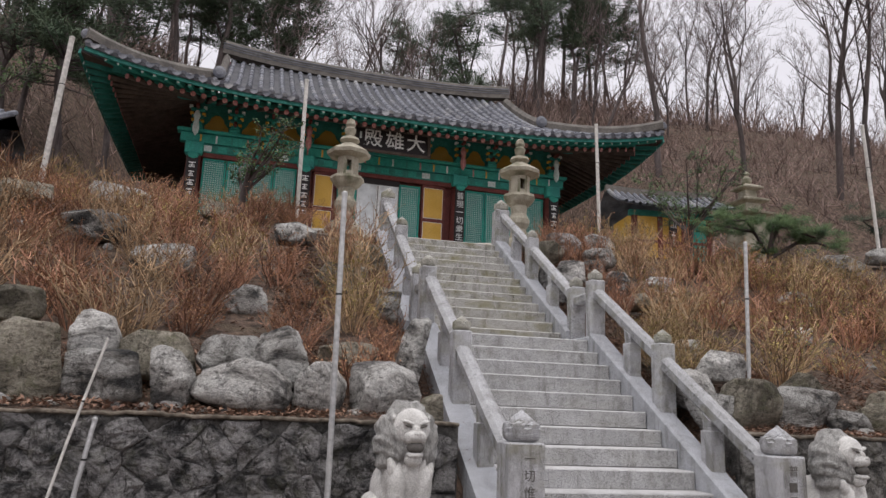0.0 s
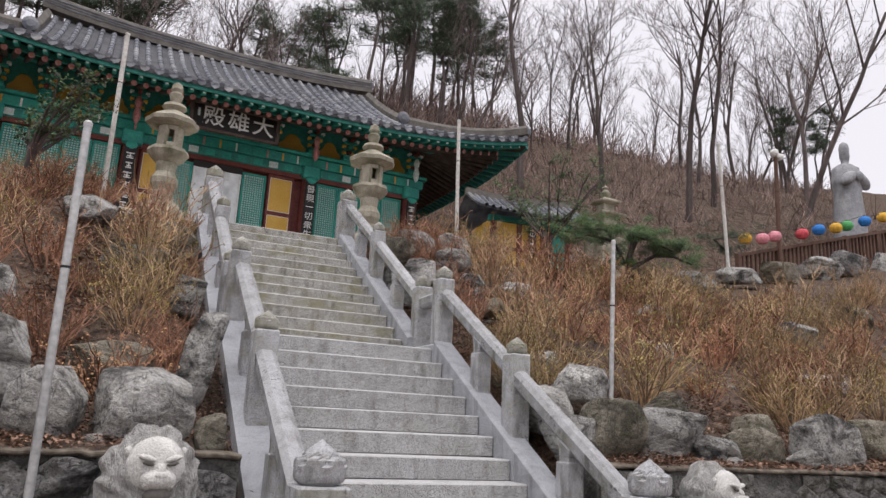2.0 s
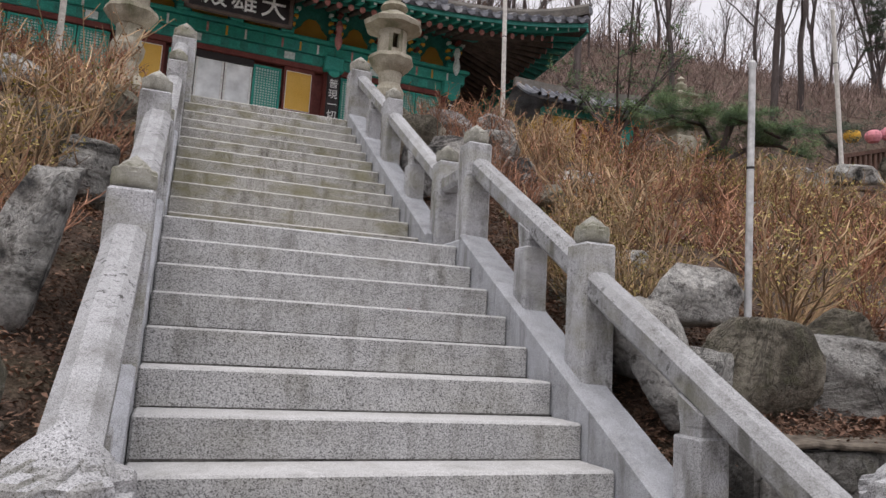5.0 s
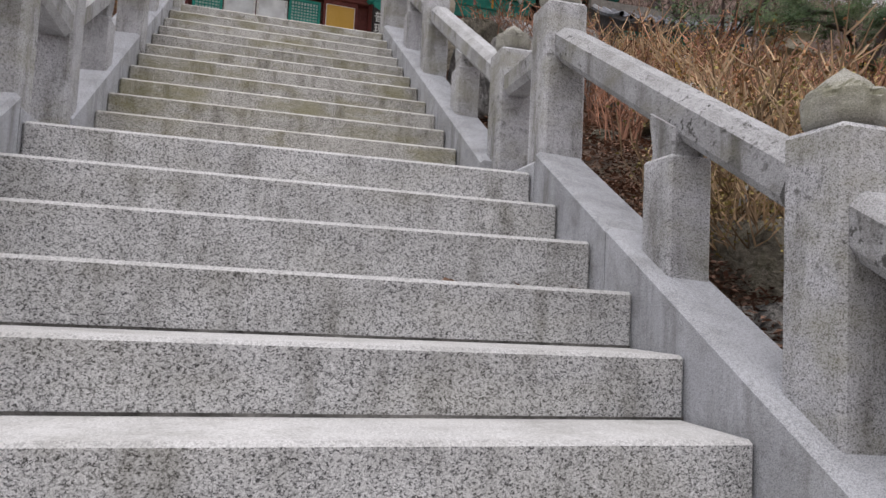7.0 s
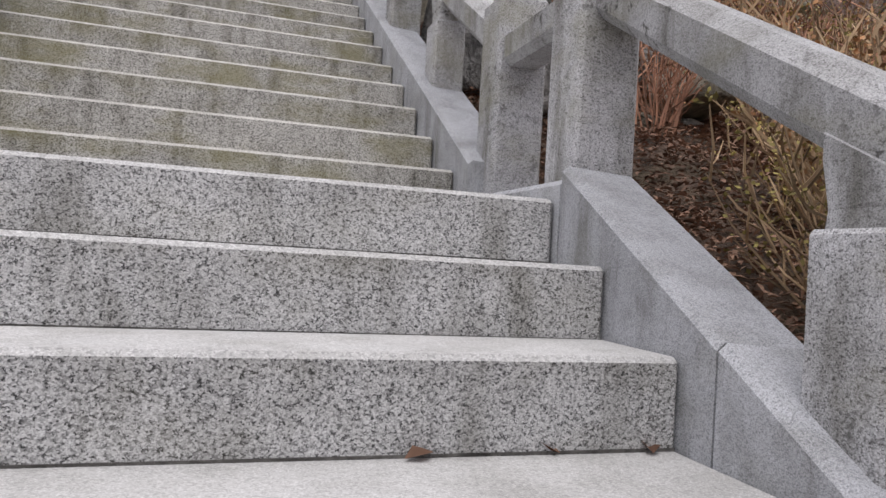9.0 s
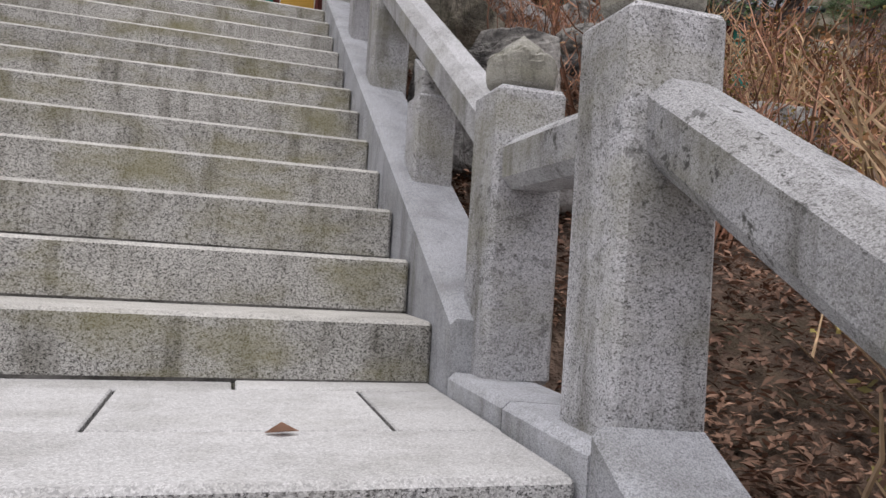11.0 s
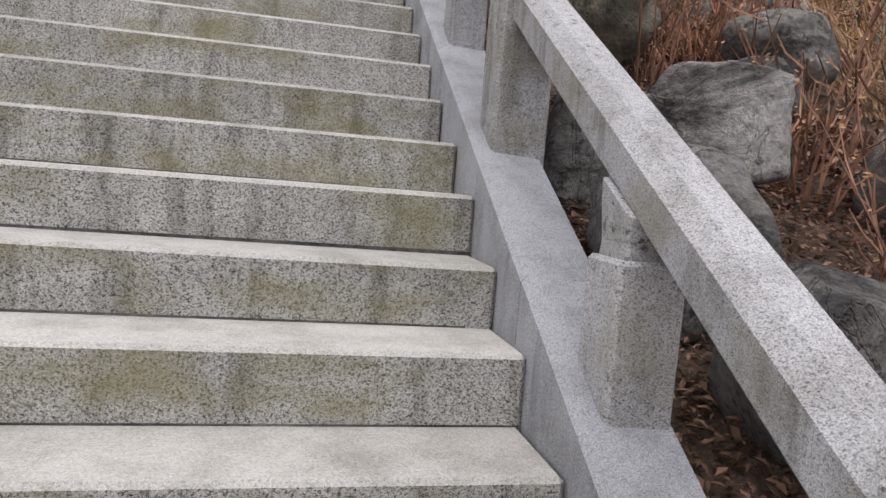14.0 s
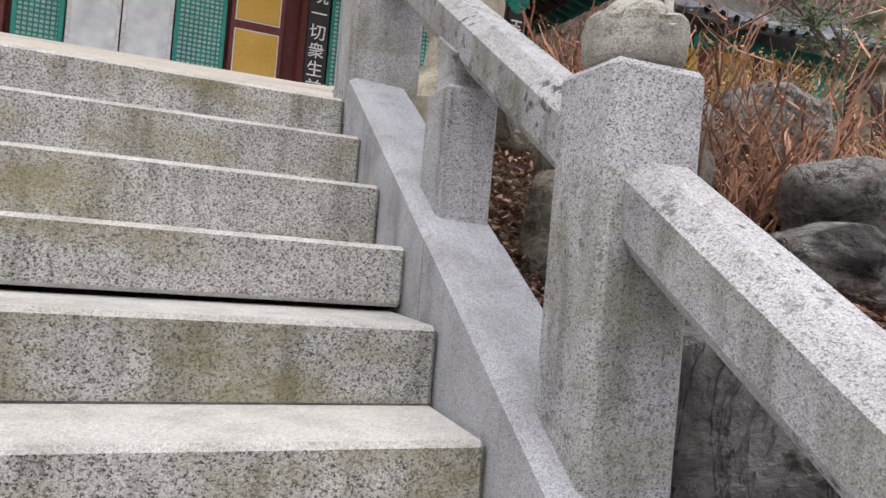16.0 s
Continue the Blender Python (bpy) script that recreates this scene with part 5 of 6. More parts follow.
for a in (boxed(-1.2, 1.2, -0.06, 0.05, 0.33, 0.4, 0.015), boxed(-1.2, 1.2, -0.06, 0.05, -0.4, -0.33, 0.015), boxed(-1.2, -1.1, -0.06, 0.05, -0.4, 0.4, 0.015), boxed(1.1, 1.2, -0.06, 0.05, -0.4, 0.4, 0.015)):
    part("frame", a, M_SOFFIT, plq, "carved brown frame")
for ch, x in (("殿", -0.58), ("雄", 0.08), ("大", 0.74)):
    writing("letter", ch, 0.6, pose(x, -0.034, 0.0, 90, 0, 0), M_WHITE, plq, 0.004, 0.008)
part("letter", boxed(-0.99, -0.93, -0.036, -0.03, -0.02, 0.2), M_PAPER, plq)


def leaf_door(u0, u1, z0, z1, kind):
    d = part("door", boxed(u0, u1, 0.0, 0.05, z0, z1), M_PAPER if kind == "lattice" else M_GLASS, hall)
    m = M_TEAL
    for a in ((u0, u0 + 0.06, z0, z1), (u1 - 0.06, u1, z0, z1), (u0 + 0.06, u1 - 0.06, z0, z0 + 0.08), (u0 + 0.06, u1 - 0.06, z1 - 0.06, z1)):
        part("frame", boxed(a[0], a[1], -0.035, 0.055, a[2], a[3], 0.006), m, d)
    if kind == "lattice":
        part("panel", boxed(u0 + 0.06, u1 - 0.06, -0.02, 0.0, z0 + 0.08, z0 + 0.45), m, d)
        bm = bmesh.new()
        x = u0 + 0.12
        while x < u1 - 0.08:
            box(bm, x - 0.01, x + 0.01, -0.02, 0.0, z0 + 0.45, z1 - 0.06)
            x += 0.065
        z = z0 + 0.5
        while z < z1 - 0.08:
            box(bm, u0 + 0.06, u1 - 0.06, -0.018, -0.002, z - 0.01, z + 0.01)
            z += 0.065
        part("lattice", bm, m, d)
    return d


for bay in ((-5.46, -2.7), (2.7, 5.46)):
    w = (bay[1] - bay[0]) / 4
    for i in range(4):
        leaf_door(bay[0] + i * w + 0.01, bay[0] + (i + 1) * w - 0.01, 6.3, 8.58, "lattice")
for u0, u1 in ((-2.2, -1.52), (1.26, 2.02)):
    dd = part("door", boxed(u0, u1, -0.03, 0.05, 6.3, 8.6, 0.01), M_RED, hall, "oxblood door with ochre panels")
    for a, b in ((7.5, 8.5), (6.55, 7.38)):
        part("white_line", boxed(u0 + 0.06, u1 - 0.06, -0.036, -0.028, a, b), M_WHITE, dd)
        part("panel", boxed(u0 + 0.075, u1 - 0.075, -0.045, -0.03, a + 0.015, b - 0.015, 0.006), M_YEL, dd)
leaf_door(-1.44, -0.84, 6.3, 8.5, "lattice")
leaf_door(0.52, 1.2, 6.3, 8.5, "lattice")
for u0, u1 in ((-0.82, -0.17), (-0.15, 0.5)):
    g = part("door", boxed(u0, u1, 0.02, 0.04, 6.3, 8.42), M_GLASS, hall, "glass door coloured pale like reflected sky")
    for a, b in ((u0, u0 + 0.05), (u1 - 0.05, u1)):
        part("frame", boxed(a, b, 0.0, 0.045, 6.3, 8.42, 0.004), M_WHITE, g)
part("door_head", boxed(-0.84, 0.52, -0.02, 0.06, 8.42, 8.6), M_BLACK, hall)

# ---- small shrine ----
shr = thing("shrine", pose(7.75, 20.6, 6.22, 0, 0, -6) @ Matrix.Diagonal((0.8, 0.85, 0.82, 1)), "small ochre-walled shrine with a tiled roof", "shrine")
part("wall", boxed(-1.4, 1.4, 0, 2.0, -0.5, 1.45), M_YEL, shr)
for u in (-1.4, -0.45, 0.45, 1.4):
    part("post", boxed(u - 0.09, u + 0.09, -0.05, 0.12, -0.5, 1.45, 0.01), M_RED, shr)
part("rail", boxed(-1.4, 1.4, -0.04, 0.06, 0.35, 0.45), M_RED, shr)
part("beam", boxed(-1.6, 1.6, -0.08, 0.1, 1.3, 1.5), M_DTEAL, shr)
part("door", boxed(0.55, 1.3, -0.03, 0.02, -0.4, 1.28), M_TEAL, shr)
sb = part("sign_board", boxed(-0.15, 0.15, -0.14, -0.08, 0.2, 1.2, 0.01), M_BLACK, shr, "black board with pale letters")
for i, ch in enumerate("山"):
    writing("letter", ch, 0.25, pose(0, -0.145, 0.98, 90, 0, 0), M_WHITE, sb, 0.003)
for i in range(2):
    part("letter", boxed(-0.08, 0.08, -0.146, -0.139, 0.62 - 0.28 * i, 0.66 - 0.28 * i), M_WHITE, sb)
    part("letter", boxed(-0.015, 0.015, -0.147, -0.139, 0.54 - 0.28 * i, 0.76 - 0.28 * i), M_WHITE, sb)
bm = bmesh.new()
prof = [(-0.75, 1.42), (-0.2, 1.62), (0.4, 1.95), (1.0, 2.35), (1.6, 1.95), (2.2, 1.62), (2.75, 1.42)]
ra = [[bm.verts.new((x, y, z + 0.12 * (abs(x) / 2.1) ** 3)) for x in (-2.1, -1.4, -0.7, 0, 0.7, 1.4, 2.1)] for y, z in prof]
for a, b in zip(ra, ra[1:]):
    for i in range(6):
        bm.faces.new((a[i], a[i + 1], b[i + 1], b[i]))
bmesh.ops.solidify(bm, geom=bm.faces[:], thickness=0.08)
rf = part("roof", bm, M_TILE, shr)
for k in range(-8, 9):
    V, Fc = [], []
    x = k * 0.25
    tube(V, Fc, [Vector((x, y, z + 0.05 + 0.12 * (abs(x) / 2.1) ** 3)) for y, z in prof[:4]], [0.07] * 4, 6)
    raw("roof_roll", V, Fc, M_TILE, rf)
part("ridge", sweep(bmesh.new(), [(x, 1.0, 2.42 + 0.1 * (abs(x) / 2.1) ** 2) for x in (-2.1, -1.05, 0, 1.05, 2.1)], [(-0.1, -0.1), (0.1, -0.1), (0.08, 0.16), (-0.08, 0.16)]), M_RIDGE, shr)

shed = thing("roofed_shed", pose(-11.85, 19.5, -0.75), "dark shed with a grey tiled roof", "shed")
part("wall", boxed(-2.5, 1.5, 0, 3, 5.4, 8.0), M_DTEAL, shed)
for x in (-2.5, 1.5):
    bm = bmesh.new()
    bm.faces.new([bm.verts.new((x, y, z)) for y, z in ((0.0, 7.95), (3.0, 7.95), (2.7, 8.3), (1.5, 8.9), (0.3, 8.3))])
    bmesh.ops.solidify(bm, geom=bm.faces[:], thickness=0.1)
    part("gable", bm, M_YEL, shed)
bm = bmesh.new()
rr_ = [[bm.verts.new((x, y, z)) for x in (-3.2, -0.5, 2.0)] for y, z in ((-0.9, 7.9), (0.3, 8.4), (1.5, 9.0), (2.7, 8.4), (3.9, 7.9))]
for a, b in zip(rr_, rr_[1:]):
    for i in range(2):
        bm.faces.new((a[i], a[i + 1], b[i + 1], b[i]))
bmesh.ops.solidify(bm, geom=bm.faces[:], thickness=0.12)
rf = part("roof", bm, M_TILE, shed)
for k in range(18):
    V, Fc = [], []
    tube(V, Fc, [Vector((-3.1 + k * 0.3, y, z + 0.05)) for y, z in ((-0.92, 7.9), (0.3, 8.4), (1.5, 9.0))], [0.075] * 3, 6)
    raw("roof_roll", V, Fc, M_TILE, rf)

# ---- small stone pagoda ----
pag = thing("stone_pagoda", pose(11.5, 22.2, land(11.5, 22.2)), "small grey stone pagoda with stacked roofs", "pagoda")
z = 0.0
zb = 9.55 - land(11.5, 22.2)
part("base", boxed(-0.5, 0.5, -0.5, 0.5, -0.4, zb - 1.75, 0.03), M_LANT, pag)
for i, w in enumerate((0.78, 0.66, 0.5)):
    z = zb - 1.75 + i * 0.45
    part("body", boxed(-w * 0.42, w * 0.42, -w * 0.42, w * 0.42, z, z + 0.28, 0.02), M_LANT, pag)
    part("roof", lathed([(w * 0.6, z + 0.24), (w * 1.02, z + 0.3), (w * 1.05, z + 0.35), (w * 0.5, z + 0.46)], 4, Matrix.Rotation(radians(45), 4, "Z")), M_LANT, pag)
part("finial", lathed([(0.08, zb - 0.42), (0.16, zb - 0.3), (0.17, zb - 0.2), (0.06, zb - 0.08), (0.12, zb - 0.02), (0.02, zb + 0.08)], 12), M_LANT, pag)

# ---- terrace fence, paper lanterns, standing statue ----
fen = thing("wooden_fence", pose(14.9, 20.0, 0, 0, 0, 3), "brown wooden balustrade along the upper terrace", "fence")
for i in range(46):
    u = i * 0.2
    zt = 7.3 + u * 0.27
    part("baluster", boxed(u - 0.045, u + 0.045, -0.04, 0.04, zt - 0.85, zt, 0.008), M_WOOD, fen)
for i in range(6):
    u = i * 1.8
    part("post", boxed(u - 0.08, u + 0.08, -0.08, 0.08, 7.3 + u * 0.27 - 1.6, 7.3 + u * 0.27 + 0.1, 0.01), M_WOOD, fen)
part("top_rail", sweep(bmesh.new(), [(-0.1, 0, 7.32), (9.3, 0, 7.32 + 9.3 * 0.27)], [(-0.09, -0.05), (0.09, -0.05), (0.09, 0.05), (-0.09, 0.05)]), M_WOOD, fen)
part("skirt", sweep(bmesh.new(), [(-0.1, 0.06, 6.3), (9.3, 0.06, 6.3 + 9.3 * 0.27)], [(-0.03, -0.28), (0.03, -0.28), (0.03, 0.2), (-0.03, 0.2)]), M_WOOD, fen)
for x0 in range(15, 27, 2):
    boulder(x0, 19.3, 6.45 + (x0 - 15) * 0.27, 2.0, 0.9, 1.6, (0, 1, 2)[x0 % 3], 200 + x0, 0, "grey stone of the terrace wall")
V, Fc = [], []
cable = [Vector((14.4 + 0.5 * i, 19.8, 7.88 + 0.1 * i + 0.0023 * i * i + 0.04 * math.sin(i * 1.7))) for i in range(19)]
tube(V, Fc, cable, [0.012] * 19, 4)
cab = tagged(raw("lantern_cable", V, Fc, M_DARK), "thin dark cable strung above the fence", "cable")
for x, k in ((15.0, 0), (15.75, 1), (16.3, 1), (17.55, 2), (18.35, 3), (19.2, 0), (19.75, 4), (20.7, 3), (21.7, 0), (22.6, 2), (23.2, 1)):
    i = min(17, int((x - 14.4) / 0.5))
    q = cable[i].lerp(cable[i + 1], (x - 14.4) / 0.5 - i)
    l = thing("paper_lantern", Matrix.Translation(q) @ Matrix.Diagonal((0.82, 0.82, 0.95, 1)), ("yellow", "pink", "red", "blue", "green")[k] + " round paper lantern hung on the cable", "paper lantern", "paper lanterns")
    part("shade", lathed([(0.06, -0.36), (0.16, -0.34), (0.23, -0.25), (0.25, -0.18), (0.23, -0.1), (0.16, -0.03), (0.06, 0.0)], 16, lobes=16, lobe=0.02), M_LCOL[k], l)
    part("collar", lathed([(0.06, -0.01), (0.06, 0.03)], 10), M_DARK, l)
bm = bmesh.new()
lathe(bm, [(0.95, -1.5), (0.9, 0.0), (0.78, 0.25), (0.85, 0.6), (0.75, 1.4), (0.8, 2.1), (0.72, 2.6), (0.45, 2.85), (0.2, 2.95), (0.24, 3.1), (0.29, 3.3), (0.28, 3.5), (0.3, 3.62), (0.24, 3.85), (0.08, 3.95)], 36, Matrix.Diagonal((0.82, 0.66, 1, 1)))
for v in bm.verts:
    if v.co.z < 2.6:
        a = math.atan2(v.co.y, v.co.x)
        v.co *= 1 + 0.04 * math.sin(11 * a + 2 * v.co.z)
for sx in (-1, 1):
    bmesh.ops.create_icosphere(bm, subdivisions=3, radius=1, matrix=Matrix.Translation((0.42 * sx, -0.4, 2.1)) @ Matrix.Rotation(0.7 * sx, 4, "Y") @ Matrix.Diagonal((0.5, 0.28, 0.24, 1)))
bmesh.ops.create_icosphere(bm, subdivisions=3, radius=1, matrix=Matrix.Translation((0, -0.62, 2.2)) @ Matrix.Diagonal((0.2, 0.16, 0.22, 1)))
for f in bm.faces:
    f.smooth = True
st = part("standing_statue", bm, M_STATUE)
st.location = (25.8, 24.0, 10.85)
tagged(st, "tall grey stone standing statue in robes", "statue")
pl = tagged(part("statue_plinth", boxed(24.6, 27.0, 23.0, 25.2, 6.0, 10.0, 0.05), M_GRANITE), "grey stone plinth under the standing statue", "plinth")

# ---- trees ----


def bare_tree(seed, h, levels=4):
    r = random.Random(seed)
    V, Fc, V2, F2 = [], [], [], []

    def grow(p, d, L, rad, lev):
        n = (6, 4, 3, 2, 1)[lev]
        pts = [p]
        for i in range(n):
            d = (d + Vector((r.uniform(-1, 1), r.uniform(-1, 1), r.uniform(-0.3, 0.6))) * (0.17 if lev == 0 else 0.24)).normalized()
            pts.append(pts[-1] + d * L / n)
        end = rad * (0.45 if lev == 0 else 0.4)
        rads = [rad + (end - rad) * i / n for i in range(n + 1)]
        if lev < 2:
            tube(V, Fc, pts, rads, 6 if lev == 0 else 4)
        else:
            tube(V2, F2, pts, rads, 3)
        if lev >= levels:
            return
        m = (7, 5, 4, 3)[lev]
        for j in range(m):
            f = r.uniform(0.4 if lev == 0 else 0.25, 1.0)
            i = min(n - 1, int(f * n))
            s = pts[i] + (pts[i + 1] - pts[i]) * (f * n - i)
            o = d.orthogonal().normalized()
            o.rotate(Matrix.Rotation(r.uniform(0, 6.283), 3, d))
            nd = (d * r.uniform(0.7, 1.2) + o * r.uniform(0.45, 0.9) + Vector((0, 0, 0.3))).normalized()
            grow(s, nd, L * r.uniform(0.38, 0.6), max(0.011, rads[i] * r.uniform(0.4, 0.6)), lev + 1)
    grow(Vector((0, 0, -0.5)), Vector((r.uniform(-0.12, 0.12), r.uniform(-0.12, 0.12), 1)).normalized(), h * 0.72, h * 0.0105, 0)
    t = thing("bare_tree", Matrix.Translation((0, 0, -200)), "leafless grey-brown tree on the wooded hillside", "tree", "trees on the hill")
    raw("trunk", V, Fc, M_BARK, t, True)
    raw("crown", V2, F2, M_FARTWIG, t)
    return t


def needles(V, Fc, c, rad, n, r, ln):
    for _ in range(n):
        d = Vector((r.gauss(0, 1), r.gauss(0, 1), r.gauss(0.25, 0.8))).normalized()
        p = c + Vector((r.gauss(0, 1), r.gauss(0, 1), r.gauss(0, 0.5))) * rad * 0.5
        s = d.orthogonal().normalized() * ln * 0.055
        b = len(V)
        V.extend((p - s, p + s, p + d * ln))
        Fc.append((b, b + 1, b + 2))


def pine_tree(seed, h, label, clumps=60, per=60, mat_=None, ln=0.4):
    r = random.Random(seed)
    V, Fc, NV, NF = [], [], [], []
    pts = [Vector((r.uniform(-0.15, 0.15) * i, r.uniform(-0.15, 0.15) * i, -0.5 + h * i / 6)) for i in range(7)]
    tube(V, Fc, pts, [h * 0.014 * (1 - i / 8) for i in range(7)], 7)
    for _ in range(clumps):
        f = r.uniform(0.5, 1.0)
        i = min(5, int(f * 6))
        s = pts[i] + (pts[i + 1] - pts[i]) * (f * 6 - i)
        a = r.uniform(0, 6.283)
        L = h * r.uniform(0.06, 0.2) * (1.3 - f * 0.8)
        e = s + Vector((math.cos(a) * L, math.sin(a) * L, L * r.uniform(-0.1, 0.5)))
        tube(V, Fc, [s, (s + e) / 2 + Vector((0, 0, -0.05 * L)), e], [0.05, 0.035, 0.012], 3)
        needles(NV, NF, e, h * 0.045, per, r, ln)
        needles(NV, NF, (s + e * 2) / 3, h * 0.03, per // 2, r, ln)
    t = thing("pine_tree", Matrix.Translation((0, 0, -200)), label, "tree", "trees on the hill")
    raw("trunk", V, Fc, M_BARK, t, True)
    raw("crown", NV, NF, mat_ or M_NEEDLE, t)
    return t


protos = [bare_tree(300 + i, h) for i, h in enumerate((13, 15, 11, 16, 12, 14))]
pines = [pine_tree(400 + i, h, "dark pine on the wooded hillside") for i, h in enumerate((14, 16, 12))]
r = random.Random(77)
spots, tries = [], 0
while len(spots) < 112 and tries < 6000:
    tries += 1
    y = 33 + 33 * r.random() ** 0.45
    x = r.uniform(-16 - y * 0.45, 16 + y * 0.75)
    if y < 35 and abs(x) < 12:
        continue
    if abs(x) > 12:
        y -= 3
    if x > 9 and r.random() < 0.55 or y < 44 and r.random() < 0.5:
        continue
    if abs(x + 0.3) < 9.5 and y < 33:
        continue
    if any((x - a) ** 2 + (y - b) ** 2 < 7 for a, b in spots):
        continue
    spots.append((x, y))
    proto = r.choice(pines) if (r.random() < 0.5 and x < 27 and y > 42) else r.choice(protos)
    s = r.uniform(0.75, 1.2)
    copy_thing(proto, Matrix.Translation((x, y, land(x, y) - 0.2)) @ Matrix.Rotation(r.uniform(0, 6.28), 4, "Z") @ Matrix.Diagonal((s, s, s, 1)))
for x, y, k, s in ((19.5, 27, 0, 1.1), (23, 29, 1, 1.0), (28, 28, 3, 1.0), (16.5, 29, 2, 1.1), (32, 31, 5, 1.0), (13.5, 31, 1, 1.05), (-12, 27, 2, 1.0), (-15, 24, 0, 0.9), (26, 33, 4, 1.0), (36, 36, 2, 0.9), (40, 39, 3, 0.95), (45, 40, 0, 0.9), (34, 43, 1, 0.95), (48, 45, 4, 0.9)):
    copy_thing(protos[k], Matrix.Translation((x, y, land(x, y) - 0.2)) @ Matrix.Rotation(x, 4, "Z") @ Matrix.Diagonal((s, s, s, 1)))
for x, y, k, s in ((33, 33, 0, 0.42), (37, 34, 2, 0.46), (41, 36, 1, 0.42), (-9.7, 23.6, 2, 0.75), (-10.4, 26.5, 0, 0.75), (-9.6, 29.5, 1, 0.75), (-11.5, 24.5, 2, 0.8), (-12.6, 22.0, 1, 0.6), (-13.4, 29.0, 0, 0.8)):
    copy_thing(pines[k], Matrix.Translation((x, y, land(x, y) - 0.2)) @ Matrix.Rotation(x, 4, "Z") @ Matrix.Diagonal((s, s, s, 1)))
rr2 = random.Random(515)
for k in range(6):
    x, y, s = 5.5 + k * 3.4 + rr2.uniform(-0.6, 0.6), rr2.uniform(36, 47), rr2.uniform(0.6, 0.85)
    copy_thing(protos[k % 6], Matrix.Translation((x, y, land(x, y) - 0.2)) @ Matrix.Rotation(rr2.uniform(0, 6.28), 4, "Z") @ Matrix.Diagonal((s, s, s, 1)))
for k in range(7):
    x, y, s = 4.0 + k * 2.3 + rr2.uniform(-0.7, 0.7), rr2.uniform(44, 50), rr2.uniform(0.75, 0.95)
    copy_thing(pines[k % 3], Matrix.Translation((x, y, land(x, y) - 0.2)) @ Matrix.Rotation(rr2.uniform(0, 6.28), 4, "Z") @ Matrix.Diagonal((s * 0.9, s * 0.9, s, 1)))
for p in protos + pines:
    for c in list(p.children):
        bpy.data.objects.remove(c)
    bpy.data.objects.remove(p)

# saplings and brush on the hill
V, Fc = [], []
for _ in range(11000):
    y = 24 + 36 * r.random() ** 0.9
    x = r.uniform(-14 - y * 0.4, 14 + y * 0.7)
    if abs(x + 0.3) < 8.5 and y < 33 or (x > 20 and r.random() < 0.35):
        continue
    h = r.uniform(0.35, 1.3) if y < 44 else r.uniform(0.6, 3.2)
    p = Vector((x, y, land(x, y) - 0.1))
    w = 0.012 + h * 0.006
    for _ in range(3):
        d = Vector((r.uniform(-0.7, 0.7), r.uniform(-0.7, 0.7), 1)) * h * r.uniform(0.6, 1)
        q = p + d * 0.55
        tube(V, Fc, [p, q, p + d + Vector((r.uniform(-0.3, 0.3), r.uniform(-0.3, 0.3), 0)) * h], [w, w * 0.8, w * 0.35], 3)
    if r.random() < 0.3:
        e = p + Vector((r.uniform(-0.9, 0.9), r.uniform(-0.9, 0.9), 0.12))
        e.z = land(e.x, e.y) + 0.06
        tube(V, Fc, [p + Vector((0, 0, 0.12)), e], [w * 1.6, w], 4)
tagged(raw("underbrush", V, Fc, M_BRUSH), "thin leafless saplings and brush on the hillside", "underbrush", kind="stuff")

# low green pine and small trees on the terrace
r = random.Random(9)


def garden_tree(name, x, y, z, limbs, material, label, ln, per, rad, trunk=0.06):
    t = thing(name, Matrix.Translation((x, y, z)), label, "tree")
    V, Fc, NV, NF = [], [], [], []
    for pts in limbs:
        q = [Vector(p) for p in pts]
        tube(V, Fc, q, [trunk * (1 - 0.75 * i / len(q)) for i in range(len(q))], 6)
        for c in q[1:]:
            for _ in range(9):
                needles(NV, NF, c + Vector((r.gauss(0, rad), r.gauss(0, rad), r.gauss(0.1, rad * 0.45))), rad * 0.7, per, r, ln)
    raw("trunk", V, Fc, M_BARK, t, True)
    raw("crown", NV, NF, material, t)
    return t


garden_tree("spreading_pine", 7.2, 15.6, land(7.2, 15.6), [[(0, 0, 0), (-0.15, 0, 0.7), (-0.5, 0, 1.15), (-1.1, 0, 1.2), (-1.5, 0, 1.05)], [(-0.15, 0, 0.7), (0.2, 0.1, 1.3), (0.5, 0.1, 1.4)], [(-0.1, 0, 0.6), (0.6, 0, 1.0), (1.1, 0, 1.05), (1.6, 0, 0.95)], [(-0.3, 0, 0.9), (-0.5, 0.2, 1.45), (-0.9, 0.2, 1.4)], [(-0.15, 0, 0.7), (-0.2, -0.3, 1.25), (0.3, -0.3, 1.2), (0.9, -0.2, 1.1)]], M_GREENPINE, "low spreading green pine among the shrubs", 0.1, 190, 0.2, 0.05)
garden_tree("spreading_pine", 12.4, 18.0, land(12.4, 18), [[(0, 0, 0), (0, 0, 0.8), (-0.5, 0, 1.1), (0.3, 0, 1.3)]], M_NEEDLE, "small dark pine beside a pole", 0.13, 90, 0.24)


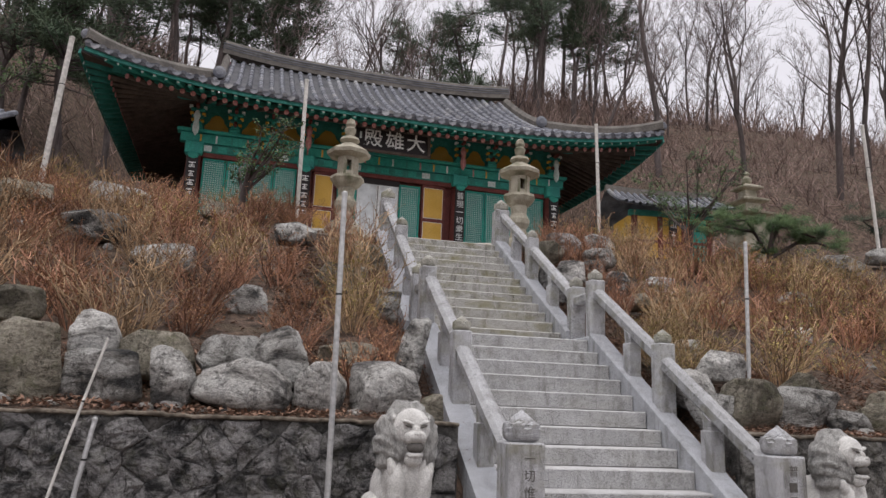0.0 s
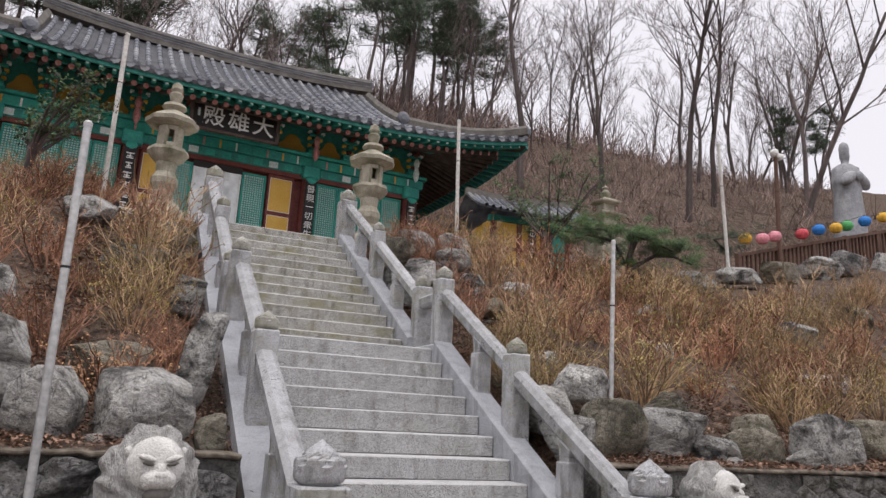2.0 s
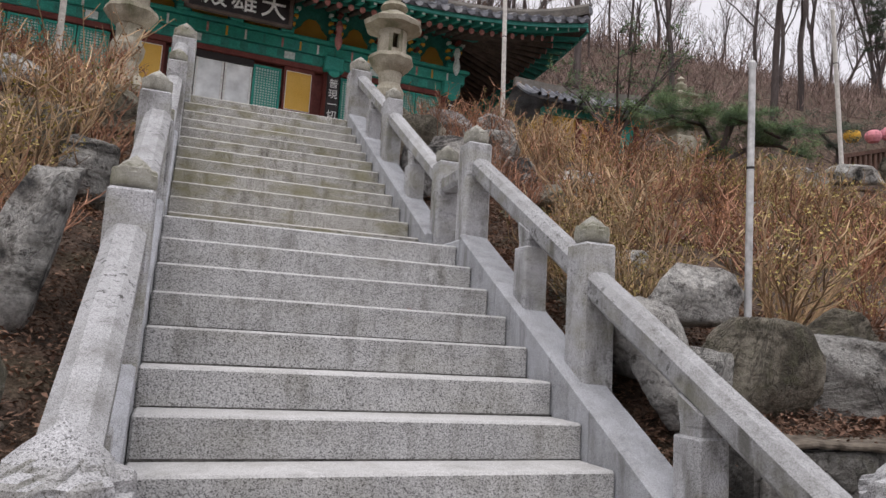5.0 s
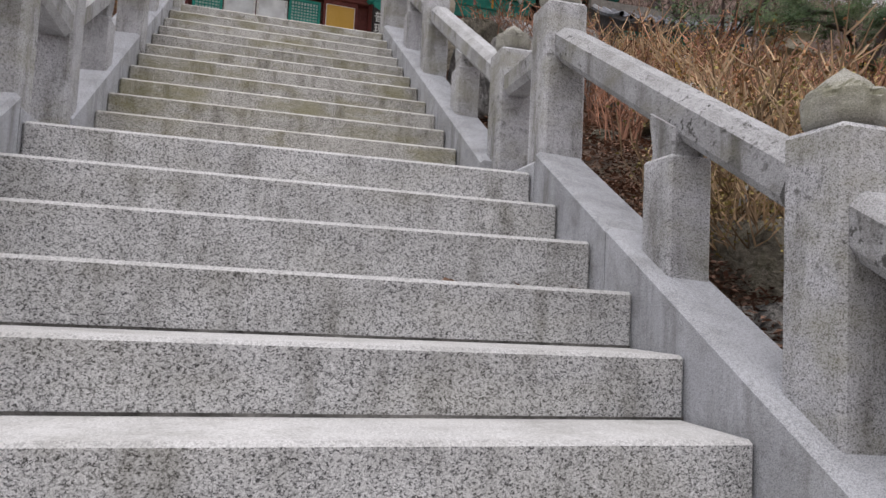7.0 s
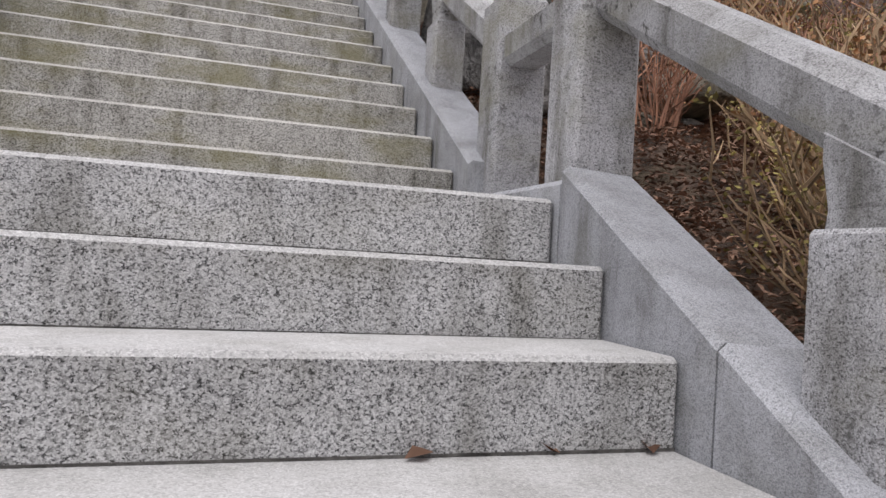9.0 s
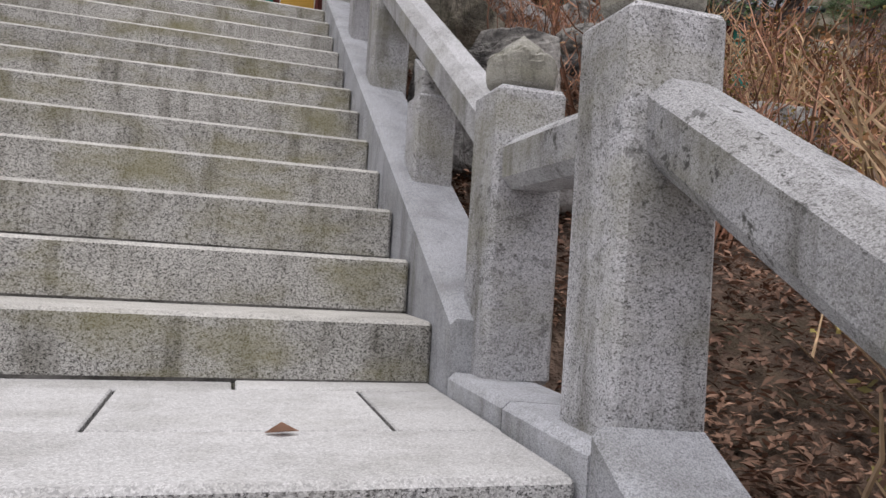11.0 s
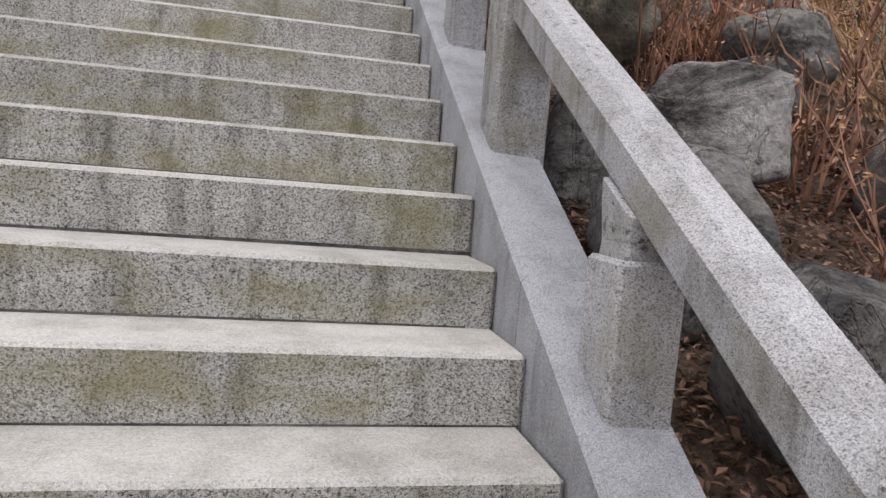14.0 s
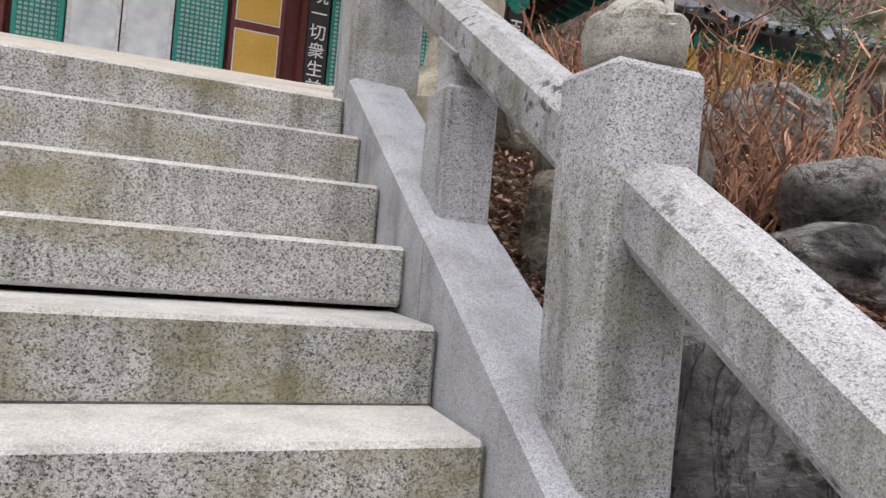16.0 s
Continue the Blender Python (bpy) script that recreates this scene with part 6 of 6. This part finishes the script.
def sprig_tree(x, y, h, wide, leaves, label, seed):
    q = random.Random(seed)
    t = thing("small_tree", Matrix.Translation((x, y, land(x, y))), label, "tree")
    V, Fc, NV, NF = [], [], [], []
    for _ in range(9):
        a = q.uniform(0, 6.283)
        p = [Vector((0, 0, -0.1)), Vector((0.1 * math.cos(a), 0.1 * math.sin(a), h * 0.4))]
        for i in range(4):
            p.append(p[-1] + Vector((math.cos(a) * wide * 0.25 + q.uniform(-0.1, 0.1), math.sin(a) * wide * 0.25 + q.uniform(-0.1, 0.1), h * 0.16 + q.uniform(-0.08, 0.08))))
        tube(V, Fc, p, [0.05, 0.04, 0.03, 0.022, 0.015, 0.006], 5)
        for c in p[2:]:
            for _ in range(4):
                e = c + Vector((q.uniform(-1, 1), q.uniform(-1, 1), q.uniform(-0.2, 0.8))) * h * 0.2
                tube(V, Fc, [c, e], [0.01, 0.003], 3)
                for _ in range(leaves):
                    o = c + (e - c) * q.uniform(0.3, 1.1) + Vector((q.uniform(-0.05, 0.05), q.uniform(-0.05, 0.05), q.uniform(-0.05, 0.05)))
                    u = Vector((q.uniform(-1, 1), q.uniform(-1, 1), q.uniform(-0.5, 1))).normalized() * 0.06
                    s = u.orthogonal().normalized() * 0.022
                    b = len(NV)
                    NV += [o, o + u * 0.5 + s, o + u, o + u * 0.5 - s]
                    NF.append((b, b + 1, b + 2, b + 3))
    raw("trunk", V, Fc, M_BARK, t, True)
    raw("crown", NV, NF, M_GREENPINE, t)


sprig_tree(6.9, 18.4, 2.3, 1.3, 24, "small budding tree before the ochre shrine", 3)
sprig_tree(-4.1, 16.9, 1.75, 0.85, 12, "small crooked tree with green leaf tufts", 4)
sprig_tree(-9.6, 16.6, 2.6, 1.2, 12, "small leafy tree at the terrace edge", 6)

# leaf on the landing
bm = bmesh.new()
vs = [bm.verts.new(v) for v in ((0, 0, 0.002), (0.035, 0.02, 0.02), (0.07, 0.0, 0.006), (0.035, -0.022, 0.012))]
bm.faces.new((vs[0], vs[1], vs[2]))
bm.faces.new((vs[0], vs[2], vs[3]))
bmesh.ops.solidify(bm, geom=bm.faces[:], thickness=0.002)
lf = part("fallen_leaf", bm, M_DRYLEAF)
lf.location = (0.52, 12.02, Z0 + 0.002)
tagged(lf, "curled brown dead leaf on the landing", "leaf")

for x, y, z, a in ((0.444, 11.03, Z0 - 3 * R, 0.4), (0.765, 11.04, Z0 - 3 * R, 2.1), (0.964, 11.02, Z0 - 3 * R, 1.2)):
    o = new("fallen_leaf", lf.data)
    o.matrix_basis = Matrix.Translation((x, y, z + 0.002)) @ Matrix.Rotation(a, 4, "Z")
    tagged(o, "reddish dead leaf in the corner of a step", "leaf")

pan = tagged(part("hanging_panel", boxed(-0.3, 0.3, -0.03, 0.03, -0.1, 0.1, 0.01), M_LCOL[3]), "small blue panel hung on the wooden fence", "panel")
pan.location = (19.6, 20.12, 7.9)

# ---- stones of the retaining walls ----
r = random.Random(3)
for name, x0, x1, cw, ch, jit, rough, stone in (("retaining_wall_west", -8.4, -1.52, 0.3, 0.24, 0.46, 0.05, M_WALLSTONE), ("retaining_wall_east", 1.45, 9.8, 0.34, 0.29, 0.14, 0.02, M_BLOCKSTONE)):
    w = bpy.data.objects[name]
    seeds = []
    for j in range(-1, 5):
        x = x0 - cw + (cw / 2 if j % 2 else 0.0)
        while x < x1 + cw:
            seeds.append((x + r.uniform(-jit, jit) * cw, 0.62 + j * ch + r.uniform(-jit, jit) * ch))
            x += cw
    for i, p in enumerate(seeds):
        if not (x0 < p[0] < x1 and 0.45 < p[1] < 1.5):
            continue
        poly = [(max(x0, p[0] - 0.4), 0.4), (min(x1, p[0] + 0.4), 0.4), (min(x1, p[0] + 0.4), 1.49), (max(x0, p[0] - 0.4), 1.49)]
        for q in seeds:
            if q is not p and math.hypot(p[0] - q[0], p[1] - q[1]) < 0.9:
                poly = clip_cell(poly, ((p[0] + q[0]) / 2, (p[1] + q[1]) / 2), (q[0] - p[0], q[1] - p[1]))
        if len(poly) > 2:
            part("wall_stone", wall_stone(poly, i * 1.7, rough), stone, w).location = (0, 8.965, 0)
